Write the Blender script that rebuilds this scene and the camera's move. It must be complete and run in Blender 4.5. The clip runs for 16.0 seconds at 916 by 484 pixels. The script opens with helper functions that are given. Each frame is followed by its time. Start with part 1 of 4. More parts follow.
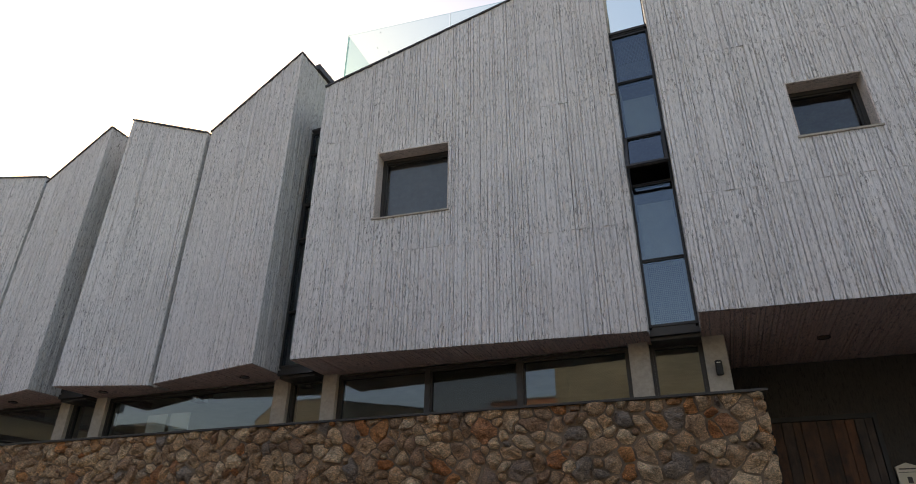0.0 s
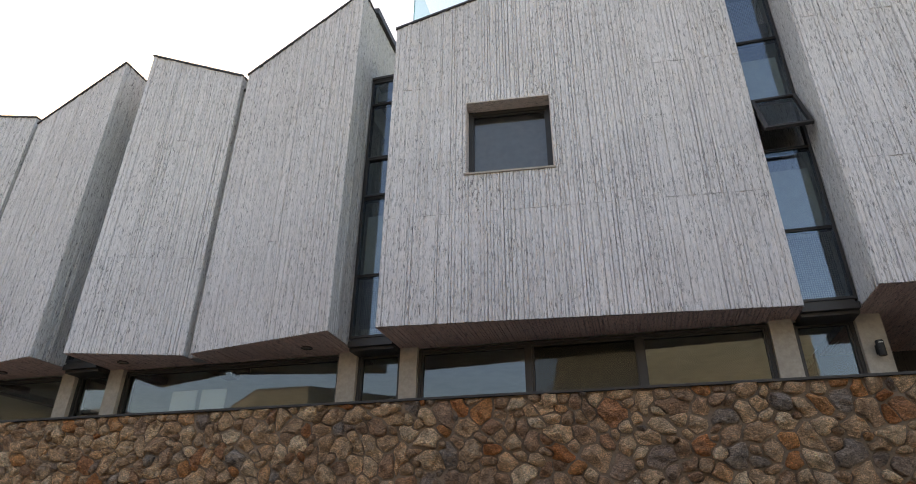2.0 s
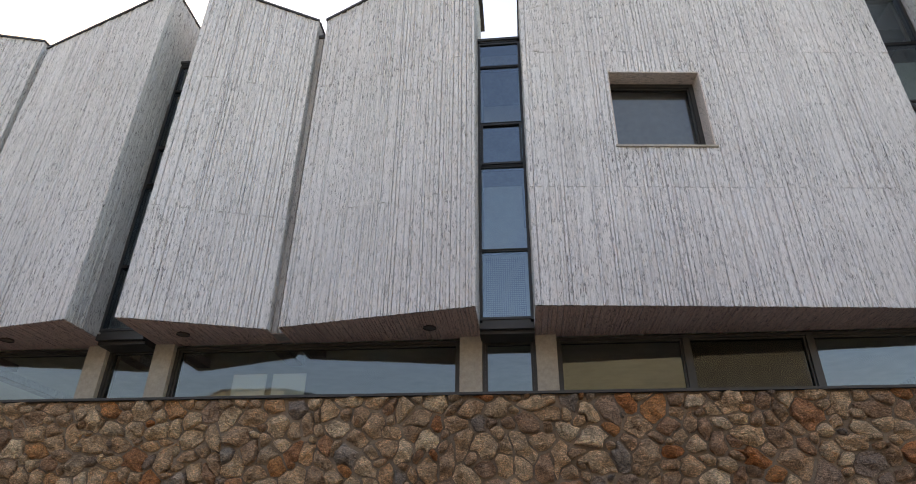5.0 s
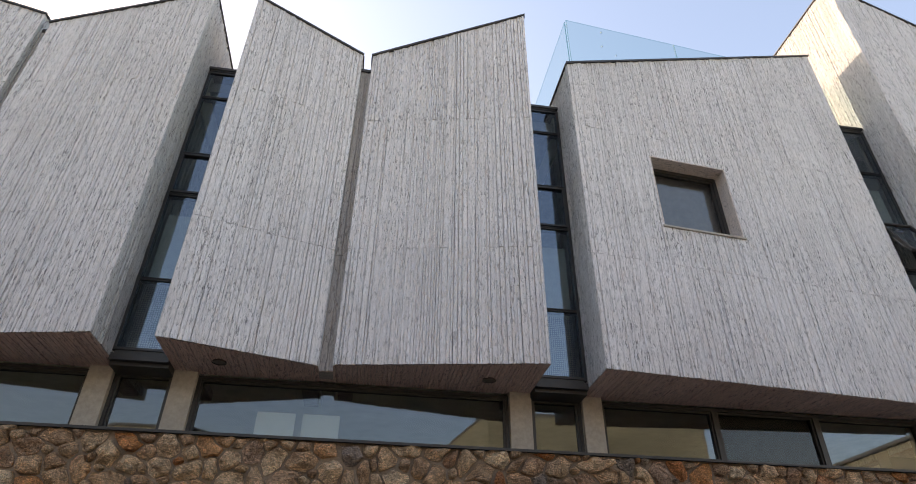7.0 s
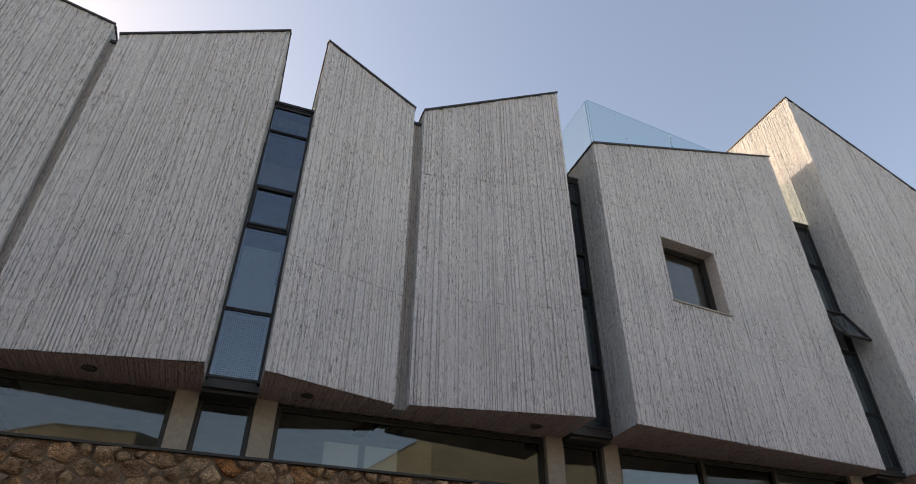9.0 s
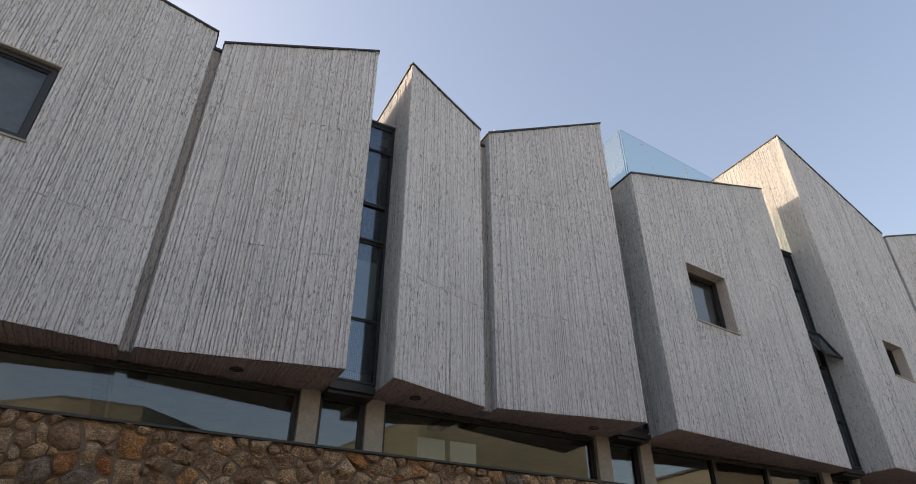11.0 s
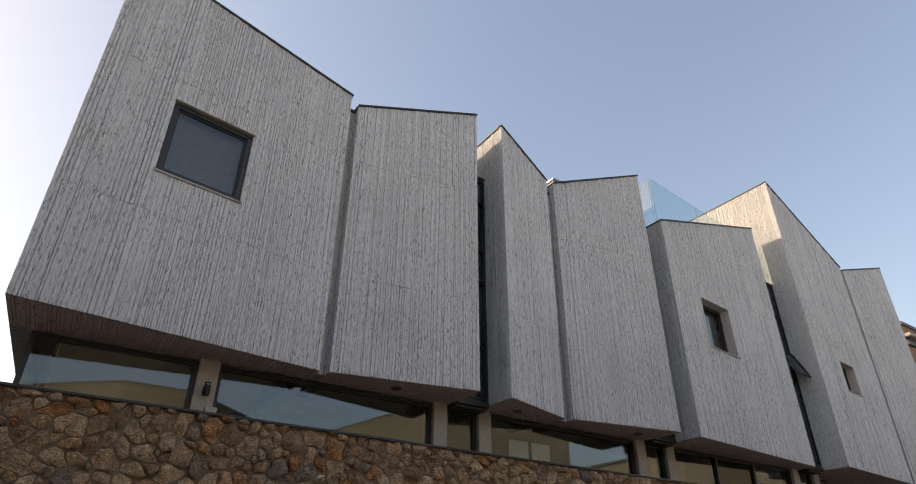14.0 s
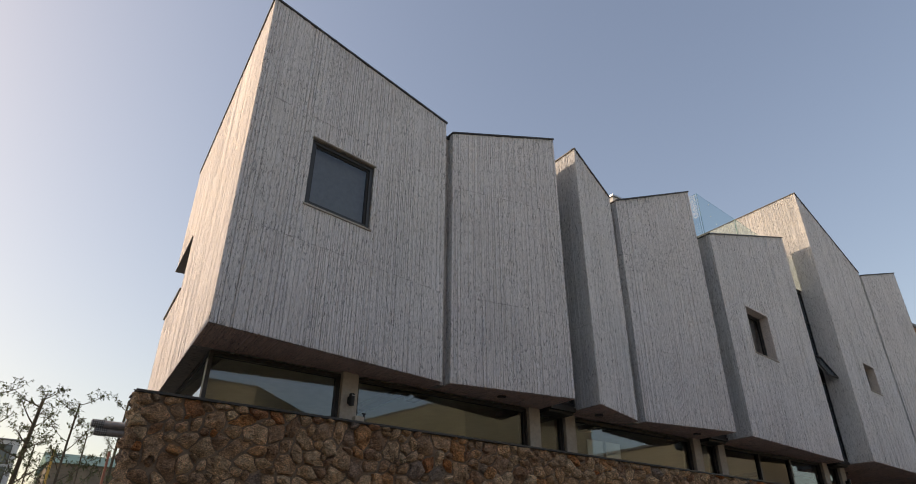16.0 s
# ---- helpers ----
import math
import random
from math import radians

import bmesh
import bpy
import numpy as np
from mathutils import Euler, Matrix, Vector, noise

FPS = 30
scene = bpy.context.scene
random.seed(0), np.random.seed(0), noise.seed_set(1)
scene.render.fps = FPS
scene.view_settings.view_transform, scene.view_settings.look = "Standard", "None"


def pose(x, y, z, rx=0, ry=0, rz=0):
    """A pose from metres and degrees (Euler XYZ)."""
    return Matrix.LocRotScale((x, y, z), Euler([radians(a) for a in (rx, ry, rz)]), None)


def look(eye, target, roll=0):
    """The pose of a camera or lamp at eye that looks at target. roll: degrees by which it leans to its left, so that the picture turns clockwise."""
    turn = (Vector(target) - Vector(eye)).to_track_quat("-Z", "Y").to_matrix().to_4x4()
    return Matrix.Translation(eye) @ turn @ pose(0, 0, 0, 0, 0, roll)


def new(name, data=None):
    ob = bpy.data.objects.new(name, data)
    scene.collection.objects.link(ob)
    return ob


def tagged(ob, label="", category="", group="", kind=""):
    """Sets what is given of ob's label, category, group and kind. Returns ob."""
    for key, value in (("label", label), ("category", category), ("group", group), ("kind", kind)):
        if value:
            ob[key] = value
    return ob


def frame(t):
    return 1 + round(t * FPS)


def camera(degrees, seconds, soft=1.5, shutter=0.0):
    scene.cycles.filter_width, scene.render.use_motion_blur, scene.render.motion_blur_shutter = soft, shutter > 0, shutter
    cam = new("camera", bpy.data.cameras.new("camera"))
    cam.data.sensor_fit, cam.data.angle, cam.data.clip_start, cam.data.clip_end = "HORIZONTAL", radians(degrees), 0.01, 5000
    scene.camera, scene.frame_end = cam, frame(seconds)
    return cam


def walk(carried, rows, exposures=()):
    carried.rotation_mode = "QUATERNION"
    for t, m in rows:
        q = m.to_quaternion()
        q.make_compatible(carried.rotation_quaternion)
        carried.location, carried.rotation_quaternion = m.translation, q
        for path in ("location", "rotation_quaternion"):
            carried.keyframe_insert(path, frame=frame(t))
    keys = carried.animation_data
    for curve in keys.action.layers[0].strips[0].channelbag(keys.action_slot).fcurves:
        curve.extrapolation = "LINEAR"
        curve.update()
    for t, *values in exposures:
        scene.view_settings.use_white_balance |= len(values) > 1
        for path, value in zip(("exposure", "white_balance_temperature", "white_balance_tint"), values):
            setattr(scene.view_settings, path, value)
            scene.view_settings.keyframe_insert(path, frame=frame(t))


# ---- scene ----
cam = camera(73.1, 16.0, soft=1.0)
PATH = [
    (0, (-0.53, 0.36, 2.089), (-1.192, 2.016, 2.996), 0.6),
    (0.5, (-1.132, 0.386, 2.096), (-1.751, 2.061, 2.997), 0.6),
    (1, (-1.721, 0.486, 2.081), (-2.297, 2.177, 2.979), 0.5),
    (1.5, (-2.349, 0.632, 2.045), (-2.872, 2.336, 2.951), 0.5),
    (2, (-2.969, 0.74, 2.057), (-3.448, 2.457, 2.964), 0.6),
    (2.5, (-3.508, 0.964, 2.085), (-3.945, 2.691, 2.994), 0.6),
    (3, (-4.028, 1.034, 2.077), (-4.422, 2.77, 2.989), 0.5),
    (3.5, (-4.546, 1.085, 2.04), (-4.89, 2.829, 2.956), 0.5),
    (4, (-5.075, 1.202, 2.009), (-5.354, 2.951, 2.938), 0.3),
    (4.5, (-5.531, 1.305, 1.987), (-5.773, 3.052, 2.929), 0.4),
    (7, (-8.35, 1.374, 1.935), (-8.107, 3.018, 3.047), 0.7),
    (7.5, (-8.927, 1.217, 1.913), (-8.583, 2.831, 3.042), 0.4),
    (8, (-9.509, 1.009, 2.002), (-9.08, 2.606, 3.126), 0.6),
    (8.5, (-10.13, 0.875, 1.938), (-9.625, 2.44, 3.077), 0.7),
    (9, (-10.694, 0.847, 1.927), (-10.125, 2.39, 3.066), 0.5),
    (11.5, (-13.74, 0.602, 1.919), (-12.9, 2.078, 2.976), 0.3),
    (12, (-14.311, 0.559, 1.863), (-13.426, 2.013, 2.914), 0.4),
    (12.5, (-14.891, 0.406, 1.854), (-13.968, 1.845, 2.891), 0.3),
    (13, (-15.459, 0.259, 1.866), (-14.511, 1.692, 2.89), 0.3),
    (13.5, (-16.017, 0.04, 1.855), (-15.054, 1.473, 2.864), 0.3),
    (14, (-16.493, -0.088, 1.818), (-15.524, 1.349, 2.816), 0.3),
    (14.5, (-17.039, -0.167, 1.825), (-16.06, 1.27, 2.813), 0.3),
    (15, (-17.606, -0.225, 1.842), (-16.62, 1.216, 2.816), 0.3),
    (15.5, (-18.12, -0.153, 1.88), (-17.122, 1.29, 2.839), 0.3),
    (16, (-18.696, 0.013, 1.889), (-17.678, 1.448, 2.84), 0.3),
]
EXPOSURES = [(0.0, 1.33, 7960, 17.5), (1.5, 1.72, 8010, 17.5), (3.5, 2.05, 8060, 17.5), (4.5, 2.06, 8060, 17.5), (7.0, 1.91, 8070, 18.5), (8.0, 1.62, 8070, 17.5), (9.0, 1.24, 8070, 17.5), (11.5, 1.35, 8070, 17.5), (12.5, 1.29, 8070, 17.5), (14.5, 1.19, 8070, 17.5), (15.0, 1.19, 8070, 17.5), (16.0, 0.78, 8070, 18.5)]
walk(cam, [(t, look(eye, target, roll)) for t, eye, target, roll in PATH], EXPOSURES)

# ---- light ----
SUN_FROM = Vector((-0.79, 0.61, 0.0)).normalized()
SUN_UP = radians(25)
HAZE, HAZE_GAIN = 0.09, 1.14
sky = bpy.data.worlds.new("sky")
scene.world = sky
sky.use_nodes = True
wn, wl = sky.node_tree.nodes, sky.node_tree.links
tex = wn.new("ShaderNodeTexSky")
tex.sky_type, tex.sun_disc = "NISHITA", False
tex.sun_elevation, tex.sun_rotation = SUN_UP, math.atan2(SUN_FROM.x, SUN_FROM.y)
tex.air_density, tex.dust_density, tex.ozone_density = 1.0, 1.9, 1.0
wn["Background"].inputs["Strength"].default_value = 0.14
# thin haze: it dims and warms the glow round the sun
glow = wn.new("ShaderNodeRGBToBW")
wl.new(tex.outputs["Color"], glow.inputs["Color"])
thick = wn.new("ShaderNodeMath")
thick.operation, thick.inputs[1].default_value, thick.inputs[2].default_value = "MULTIPLY_ADD", HAZE, 1.0
wl.new(glow.outputs[0], thick.inputs[0])
thin = wn.new("ShaderNodeMath")
thin.operation, thin.inputs[0].default_value = "DIVIDE", HAZE_GAIN
wl.new(thick.outputs[0], thin.inputs[1])
veil = wn.new("ShaderNodeVectorMath")
veil.operation = "SCALE"
wl.new(tex.outputs["Color"], veil.inputs[0])
wl.new(thin.outputs[0], veil.inputs["Scale"])
share = wn.new("ShaderNodeMath")
share.operation, share.inputs[1].default_value, share.inputs[2].default_value = "MULTIPLY_ADD", -1.0 / HAZE_GAIN, 1.0
wl.new(thin.outputs[0], share.inputs[0])
warm = wn.new("ShaderNodeMix")
warm.data_type, warm.blend_type = "RGBA", "MULTIPLY"
warm.inputs[7].default_value = (1.0, 0.945, 0.72, 1)
wl.new(share.outputs[0], warm.inputs[0])
wl.new(veil.outputs[0], warm.inputs[6])
wl.new(warm.outputs[2], wn["Background"].inputs["Color"])

sun_data = bpy.data.lights.new("sun", "SUN")
sun_data.energy, sun_data.angle, sun_data.color = 1.9, radians(0.6), (1.0, 0.91, 0.79)
sun = new("sun", sun_data)
sun.matrix_world = look(tuple(SUN_FROM * 60 * math.cos(SUN_UP) + Vector((0, 0, 60 * math.sin(SUN_UP)))), (0, 0, 0))


# ---- materials ----
def mat(name):
    m = bpy.data.materials.new(name)
    m.use_nodes = True
    n = m.node_tree.nodes
    return m, n, m.node_tree.links, n["Principled BSDF"]


def node(n, kind, **props):
    made = n.new(kind)
    for key, value in props.items():
        made.inputs[key].default_value = value
    return made


def place(n, l, scale, source="Position"):
    """World position (or object position) stretched by scale."""
    if source == "Position":
        out = n.new("ShaderNodeNewGeometry").outputs["Position"]
    else:
        out = n.new("ShaderNodeTexCoord").outputs["Object"]
    m = n.new("ShaderNodeMapping")
    m.inputs["Scale"].default_value = scale
    l.new(out, m.inputs["Vector"])
    return m.outputs["Vector"]


def noise_tex(n, l, vector, scale, detail=4.0, rough=0.6):
    t = node(n, "ShaderNodeTexNoise", Scale=scale, Detail=detail, Roughness=rough)
    l.new(vector, t.inputs["Vector"])
    return t.outputs["Fac"]


def ramp(n, l, fac, stops):
    r = n.new("ShaderNodeValToRGB")
    e = r.color_ramp.elements
    while len(e) < len(stops):
        e.new(0.5)
    for item, (at, col) in zip(e, stops):
        item.position, item.color = at, (*col, 1) if len(col) == 3 else col
    l.new(fac, r.inputs["Fac"])
    return r.outputs["Color"]


def mix(n, l, kind, fac, a, b):
    m = n.new("ShaderNodeMix")
    m.data_type, m.blend_type = "RGBA", kind
    for sock, value in ((m.inputs[0], fac), (m.inputs[6], a), (m.inputs[7], b)):
        if hasattr(value, "links"):
            l.new(value, sock)
        elif isinstance(value, (int, float)):
            sock.default_value = value
        else:
            sock.default_value = (*value, 1)
    return m.outputs[2]


def bump(n, l, bsdf, height, strength, distance):
    b = node(n, "ShaderNodeBump", Strength=strength, Distance=distance)
    l.new(height, b.inputs["Height"])
    l.new(b.outputs["Normal"], bsdf.inputs["Normal"])


def grey(v, warm=0.0):
    return (v * (1 + warm), v, v * (1 - warm))


def tinted(v, warm, red=0.0):
    """Grey concrete, very slightly red of neutral."""
    return (v * (1.012 + warm + red), v * 0.99, v * (1.008 - warm))


def board_concrete(name, along, light, dark, warm, blotch=1.0, red=0.0):
    """Concrete cast against split boards, with the grain along one axis."""
    m, n, l, p = mat(name)
    axis = "xyz".index(along)

    def stretched(by):
        s = [1.0, 1.0, 1.0]
        s[axis] = by
        return place(n, l, s)

    fine = noise_tex(n, l, stretched(0.12), 120, 5, 0.75)
    spots = noise_tex(n, l, stretched(0.17), 66, 4, 0.72)
    ragged = noise_tex(n, l, stretched(0.3), 21, 4, 0.65)
    streak = noise_tex(n, l, stretched(0.03), 30, 3, 0.6)
    cloud = noise_tex(n, l, place(n, l, (1, 1, 1)), 0.8, 5, 0.65)
    base = ramp(n, l, fine, [(0.3, tinted(dark, warm, red)), (0.52, tinted(light, warm, red)), (0.75, tinted(light * 1.12, warm, red))])
    patch = ramp(n, l, spots, [(0.535, (1, 1, 1)), (0.57, grey(1 - 0.6 * blotch)), (0.68, grey(1 - 0.85 * blotch))])
    where = ramp(n, l, ragged, [(0.40, (0.12, 0.12, 0.12)), (0.55, (1, 1, 1))])
    weather = noise_tex(n, l, stretched(0.45), 1.5, 5, 0.6)
    where = mix(n, l, "MULTIPLY", 1.0, where, ramp(n, l, weather, [(0.36, grey(0.5)), (0.62, grey(1.0))]))
    col = mix(n, l, "MULTIPLY", where, base, patch)
    col = mix(n, l, "MULTIPLY", 1.0, col, ramp(n, l, streak, [(0.32, grey(0.93)), (0.6, grey(1.05))]))
    col = mix(n, l, "MULTIPLY", 1.0, col, ramp(n, l, cloud, [(0.3, grey(0.92)), (0.7, grey(1.05))]))
    l.new(col, p.inputs["Base Color"])
    p.inputs["Roughness"].default_value = 0.92
    p.inputs["Specular IOR Level"].default_value = 0.2
    height = mix(n, l, "MULTIPLY", 1.0, fine, patch)
    bump(n, l, p, height, 0.8, 0.014)
    return m


def plain(name, col, rough, metal=0.0, scale=30.0, vary=0.15, bumpy=0.1, spec=0.5):
    m, n, l, p = mat(name)
    f = noise_tex(n, l, place(n, l, (1, 1, 1)), scale, 5, 0.65)
    g = noise_tex(n, l, place(n, l, (1, 1, 1)), scale / 14, 3, 0.6)
    c = ramp(n, l, f, [(0.3, tuple(v * (1 - vary) for v in col)), (0.7, tuple(v * (1 + vary) for v in col))])
    c = mix(n, l, "MULTIPLY", 1.0, c, ramp(n, l, g, [(0.3, grey(1 - vary)), (0.7, grey(1 + vary * 0.6))]))
    l.new(c, p.inputs["Base Color"])
    p.inputs["Roughness"].default_value, p.inputs["Metallic"].default_value = rough, metal
    p.inputs["Specular IOR Level"].default_value = spec
    if bumpy:
        bump(n, l, p, f, bumpy, 0.01)
    return m


def glass(name, tint, ior, rough=0.0, sky_tint=(1.0, 1.0, 1.0)):
    """A thin pane: tinted see-through, with a Fresnel gloss that can carry the sky's blue."""
    m = bpy.data.materials.new(name)
    m.use_nodes = True
    n, l = m.node_tree.nodes, m.node_tree.links
    n.remove(n["Principled BSDF"])
    clear = node(n, "ShaderNodeBsdfTransparent", Color=(*tint, 1))
    shine = node(n, "ShaderNodeBsdfGlossy", Roughness=rough, Color=(*sky_tint, 1))
    f = node(n, "ShaderNodeFresnel", IOR=ior or 1.5)
    mx = n.new("ShaderNodeMixShader")
    if ior:
        l.new(f.outputs[0], mx.inputs[0])
    else:
        mx.inputs[0].default_value = 0.06
    l.new(clear.outputs[0], mx.inputs[1])
    l.new(shine.outputs[0], mx.inputs[2])
    l.new(mx.outputs[0], n["Material Output"].inputs["Surface"])
    return m


def stone_material():
    m, n, l, p = mat("field_stone")
    r = n.new("ShaderNodeObjectInfo").outputs["Random"]
    return m, n, l, p, r


def finish_stone(m, n, l, p, r):
    base = ramp(n, l, r, [(0.0, (0.499, 0.314, 0.198)), (0.10, (0.666, 0.458, 0.287)), (0.22, (0.375, 0.226, 0.144)), (0.34, (0.718, 0.519, 0.337)), (0.44, (0.551, 0.355, 0.218)), (0.55, (0.437, 0.272, 0.178)),
                          (0.60, (0.281, 0.226, 0.193)), (0.63, (0.322, 0.258, 0.213)), (0.65, (0.573, 0.391, 0.247)), (0.70, (0.749, 0.561, 0.381)), (0.80, (0.562, 0.268, 0.114)), (0.84, (0.489, 0.196, 0.0792)), (0.89, (0.416, 0.263, 0.173)), (1.0, (0.645, 0.421, 0.252))])
    v = place(n, l, (1, 1, 1))
    bed = n.new("ShaderNodeMapping")
    bed.inputs["Rotation"].default_value, bed.inputs["Scale"].default_value = (0.2, 0.6, 0.3), (1, 1, 2.6)
    turned = n.new("ShaderNodeVectorMath")
    turned.operation = "SCALE"
    turned.inputs[0].default_value = (7.0, 3.0, 9.0)
    l.new(r, turned.inputs["Scale"])
    shifted = n.new("ShaderNodeVectorMath")
    l.new(v, shifted.inputs[0]), l.new(turned.outputs[0], shifted.inputs[1])
    l.new(shifted.outputs[0], bed.inputs["Vector"])
    big = noise_tex(n, l, shifted.outputs[0], 9, 4, 0.6)
    mid = noise_tex(n, l, bed.outputs[0], 30, 6, 0.72)
    fine = noise_tex(n, l, v, 95, 4, 0.75)
    col = mix(n, l, "MULTIPLY", 1.0, base, ramp(n, l, big, [(0.3, (0.62, 0.58, 0.55)), (0.5, (1, 1, 1)), (0.7, (1.35, 1.28, 1.18))]))
    col = mix(n, l, "MULTIPLY", 1.0, col, ramp(n, l, mid, [(0.38, grey(0.5)), (0.45, grey(0.9)), (0.54, grey(1.05)), (0.61, (1.5, 1.48, 1.43))]))
    col = mix(n, l, "MULTIPLY", 1.0, col, ramp(n, l, fine, [(0.38, grey(0.6)), (0.5, grey(1.0)), (0.62, grey(1.5))]))
    rust = noise_tex(n, l, v, 5.5, 3, 0.6)
    col = mix(n, l, "MIX", ramp(n, l, rust, [(0.60, (0, 0, 0)), (0.70, (0.45, 0.45, 0.45))]), col, (0.24, 0.105, 0.045))
    l.new(col, p.inputs["Base Color"])
    p.inputs["Roughness"].default_value = 0.85
    p.inputs["Specular IOR Level"].default_value = 0.3
    warped = mix(n, l, "ADD", 0.05, v, node(n, "ShaderNodeTexNoise", Scale=14.0, Detail=3.0).outputs["Color"])
    chips = node(n, "ShaderNodeTexVoronoi", Scale=34.0)
    l.new(warped, chips.inputs["Vector"])
    h = mix(n, l, "MIX", 0.6, big, mid)
    h = mix(n, l, "MIX", 0.35, h, chips.outputs["Distance"])
    h = mix(n, l, "MIX", 0.32, h, fine)
    bump(n, l, p, h, 1.0, 0.085)
    return m


def brick_material(name, a, b, mortar):
    """Courses of brick along walls that run with x or y."""
    m, n, l, p = mat(name)
    pos = n.new("ShaderNodeNewGeometry").outputs["Position"]
    sep = n.new("ShaderNodeSeparateXYZ")
    l.new(pos, sep.inputs[0])
    add = n.new("ShaderNodeMath")
    l.new(sep.outputs["X"], add.inputs[0])
    l.new(sep.outputs["Y"], add.inputs[1])
    com = n.new("ShaderNodeCombineXYZ")
    l.new(add.outputs[0], com.inputs["X"])
    l.new(sep.outputs["Z"], com.inputs["Y"])
    t = n.new("ShaderNodeTexBrick")
    for key, value in (("Color1", (*a, 1)), ("Color2", (*b, 1)), ("Mortar", (*mortar, 1)), ("Scale", 1.0), ("Mortar Size", 0.012), ("Brick Width", 0.26), ("Row Height", 0.088), ("Bias", -0.45)):
        t.inputs[key].default_value = value
    l.new(com.outputs[0], t.inputs["Vector"])
    g = noise_tex(n, l, pos, 1.3, 4, 0.6)
    col = mix(n, l, "MULTIPLY", 1.0, t.outputs["Color"], ramp(n, l, g, [(0.3, grey(0.75)), (0.7, grey(1.15))]))
    l.new(col, p.inputs["Base Color"])
    p.inputs["Roughness"].default_value = 0.9
    bump(n, l, p, t.outputs["Fac"], -0.6, 0.01)
    return m


WALL = board_concrete("board_marked_concrete", "z", 0.77, 0.58, 0.03, 0.95)
# weathered bay sides; shade between neighbouring bays is put into the darker tone
SIDE = board_concrete("weathered_shaded_concrete", "z", 0.64, 0.43, 0.03, 0.95, -0.035)
# smooth side of the end bay; its paler, warmer tone carries sunlight
SMOOTH_LIT_WALL = board_concrete("fair_faced_lit_concrete", "z", 0.80, 0.70, 0.04, 0.35)
# undersides: their shade and the warm ground bounce go into this browner colour
UNDER = board_concrete("board_marked_shaded_soffit", "y", 0.50, 0.26, 0.15, 0.8, 0.18)
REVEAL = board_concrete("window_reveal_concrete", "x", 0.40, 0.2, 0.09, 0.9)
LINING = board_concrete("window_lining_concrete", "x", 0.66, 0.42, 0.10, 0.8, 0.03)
# darker and browner than the bay fronts
JOINT = board_concrete("brown_joint_concrete", "z", 0.54, 0.33, 0.07, 0.8)
COLUMN = plain("column_concrete", (0.42, 0.375, 0.32), 0.85, 0, 22, 0.14, 0.12, 0.3)
# near-black, as the shade of the recess is put into its colour
ENTRY = board_concrete("shaded_entrance_concrete", "z", 0.065, 0.045, 0.12, 0.7)
MORTAR = plain("wall_mortar", (0.285, 0.21, 0.155), 0.95, 0, 45, 0.25, 1.0, 0.2)
FLASHING = plain("dark_metal_flashing", (0.045, 0.042, 0.04), 0.5, 0.2, 8, 0.2, 0.0)
FRAME = plain("dark_bronze_frame", (0.032, 0.028, 0.026), 0.45, 0.0, 12, 0.15, 0.0)
SILL = plain("window_sill_concrete", (0.42, 0.37, 0.31), 0.85, 0, 40, 0.2, 0.15, 0.3)
# blue of the reflected sky is put into the gloss, as in STRIP_PANE
PANE = glass("window_glass", (0.62, 0.68, 0.69), 2.3, rough=0.05, sky_tint=(0.72, 0.86, 1.0))
WINDOW_PANE = glass("bay_window_glass", (0.66, 0.68, 0.67), 1.75)
STRIP_PANE = glass("strip_window_glass", (0.74, 0.78, 0.75), 1.97, rough=0.015, sky_tint=(0.84, 0.93, 1.0))
STRIP_SHADE = glass("shaded_strip_glass", (0.55, 0.56, 0.53), 1.45, rough=0.03)
RAIL_GLASS = glass("railing_glass", (0.70, 0.82, 0.82), 0)
PALE_SCREEN = plain("pale_grey_blind", (0.55, 0.60, 0.58), 0.9, 0, 200, 0.08, 0.0, 0.2)
DARK_SCREEN = plain("dark_insect_screen", (0.085, 0.083, 0.078), 0.9, 0, 200, 0.12, 0.0, 0.2)
SCREEN = plain("grey_roller_screen", (0.25, 0.255, 0.27), 0.9, 0, 200, 0.12, 0.0, 0.2)
EDGE = glass("glass_edge", (0.62, 0.78, 0.76), 0)
STEEL = plain("brushed_steel", (0.45, 0.45, 0.45), 0.35, 1.0, 40, 0.1, 0.0)
BLACK = plain("black_metal", (0.01, 0.01, 0.011), 0.6, 0.0, 20, 0.15, 0.0)
LAMP_TRIM = plain("brown_lamp_trim", (0.10, 0.065, 0.05), 0.5, 0, 20, 0.1, 0.0)
LENS = plain("lamp_lens", (0.1, 0.075, 0.055), 0.3, 0, 20, 0.05, 0.0)
ROOM = plain("interior_plaster", (0.70, 0.68, 0.60), 0.9, 0, 6, 0.1, 0.0)
BLIND = plain("pale_roller_blind", (0.82, 0.85, 0.83), 0.8, 0, 15, 0.05, 0.0)
ROAD = plain("asphalt", (0.125, 0.12, 0.115), 0.9, 0, 90, 0.3, 0.3)
PAVE = plain("paving", (0.36, 0.345, 0.32), 0.9, 0, 40, 0.2, 0.2)
DARK_STONE = plain("dark_stone_paving", (0.11, 0.105, 0.10), 0.8, 0, 30, 0.2, 0.15)
ROOFING = plain("roof_membrane", (0.2, 0.2, 0.2), 0.9, 0, 20, 0.2, 0.1)
BARK = plain("bark", (0.085, 0.072, 0.055), 0.95, 0, 45, 0.35, 0.5, 0.2)
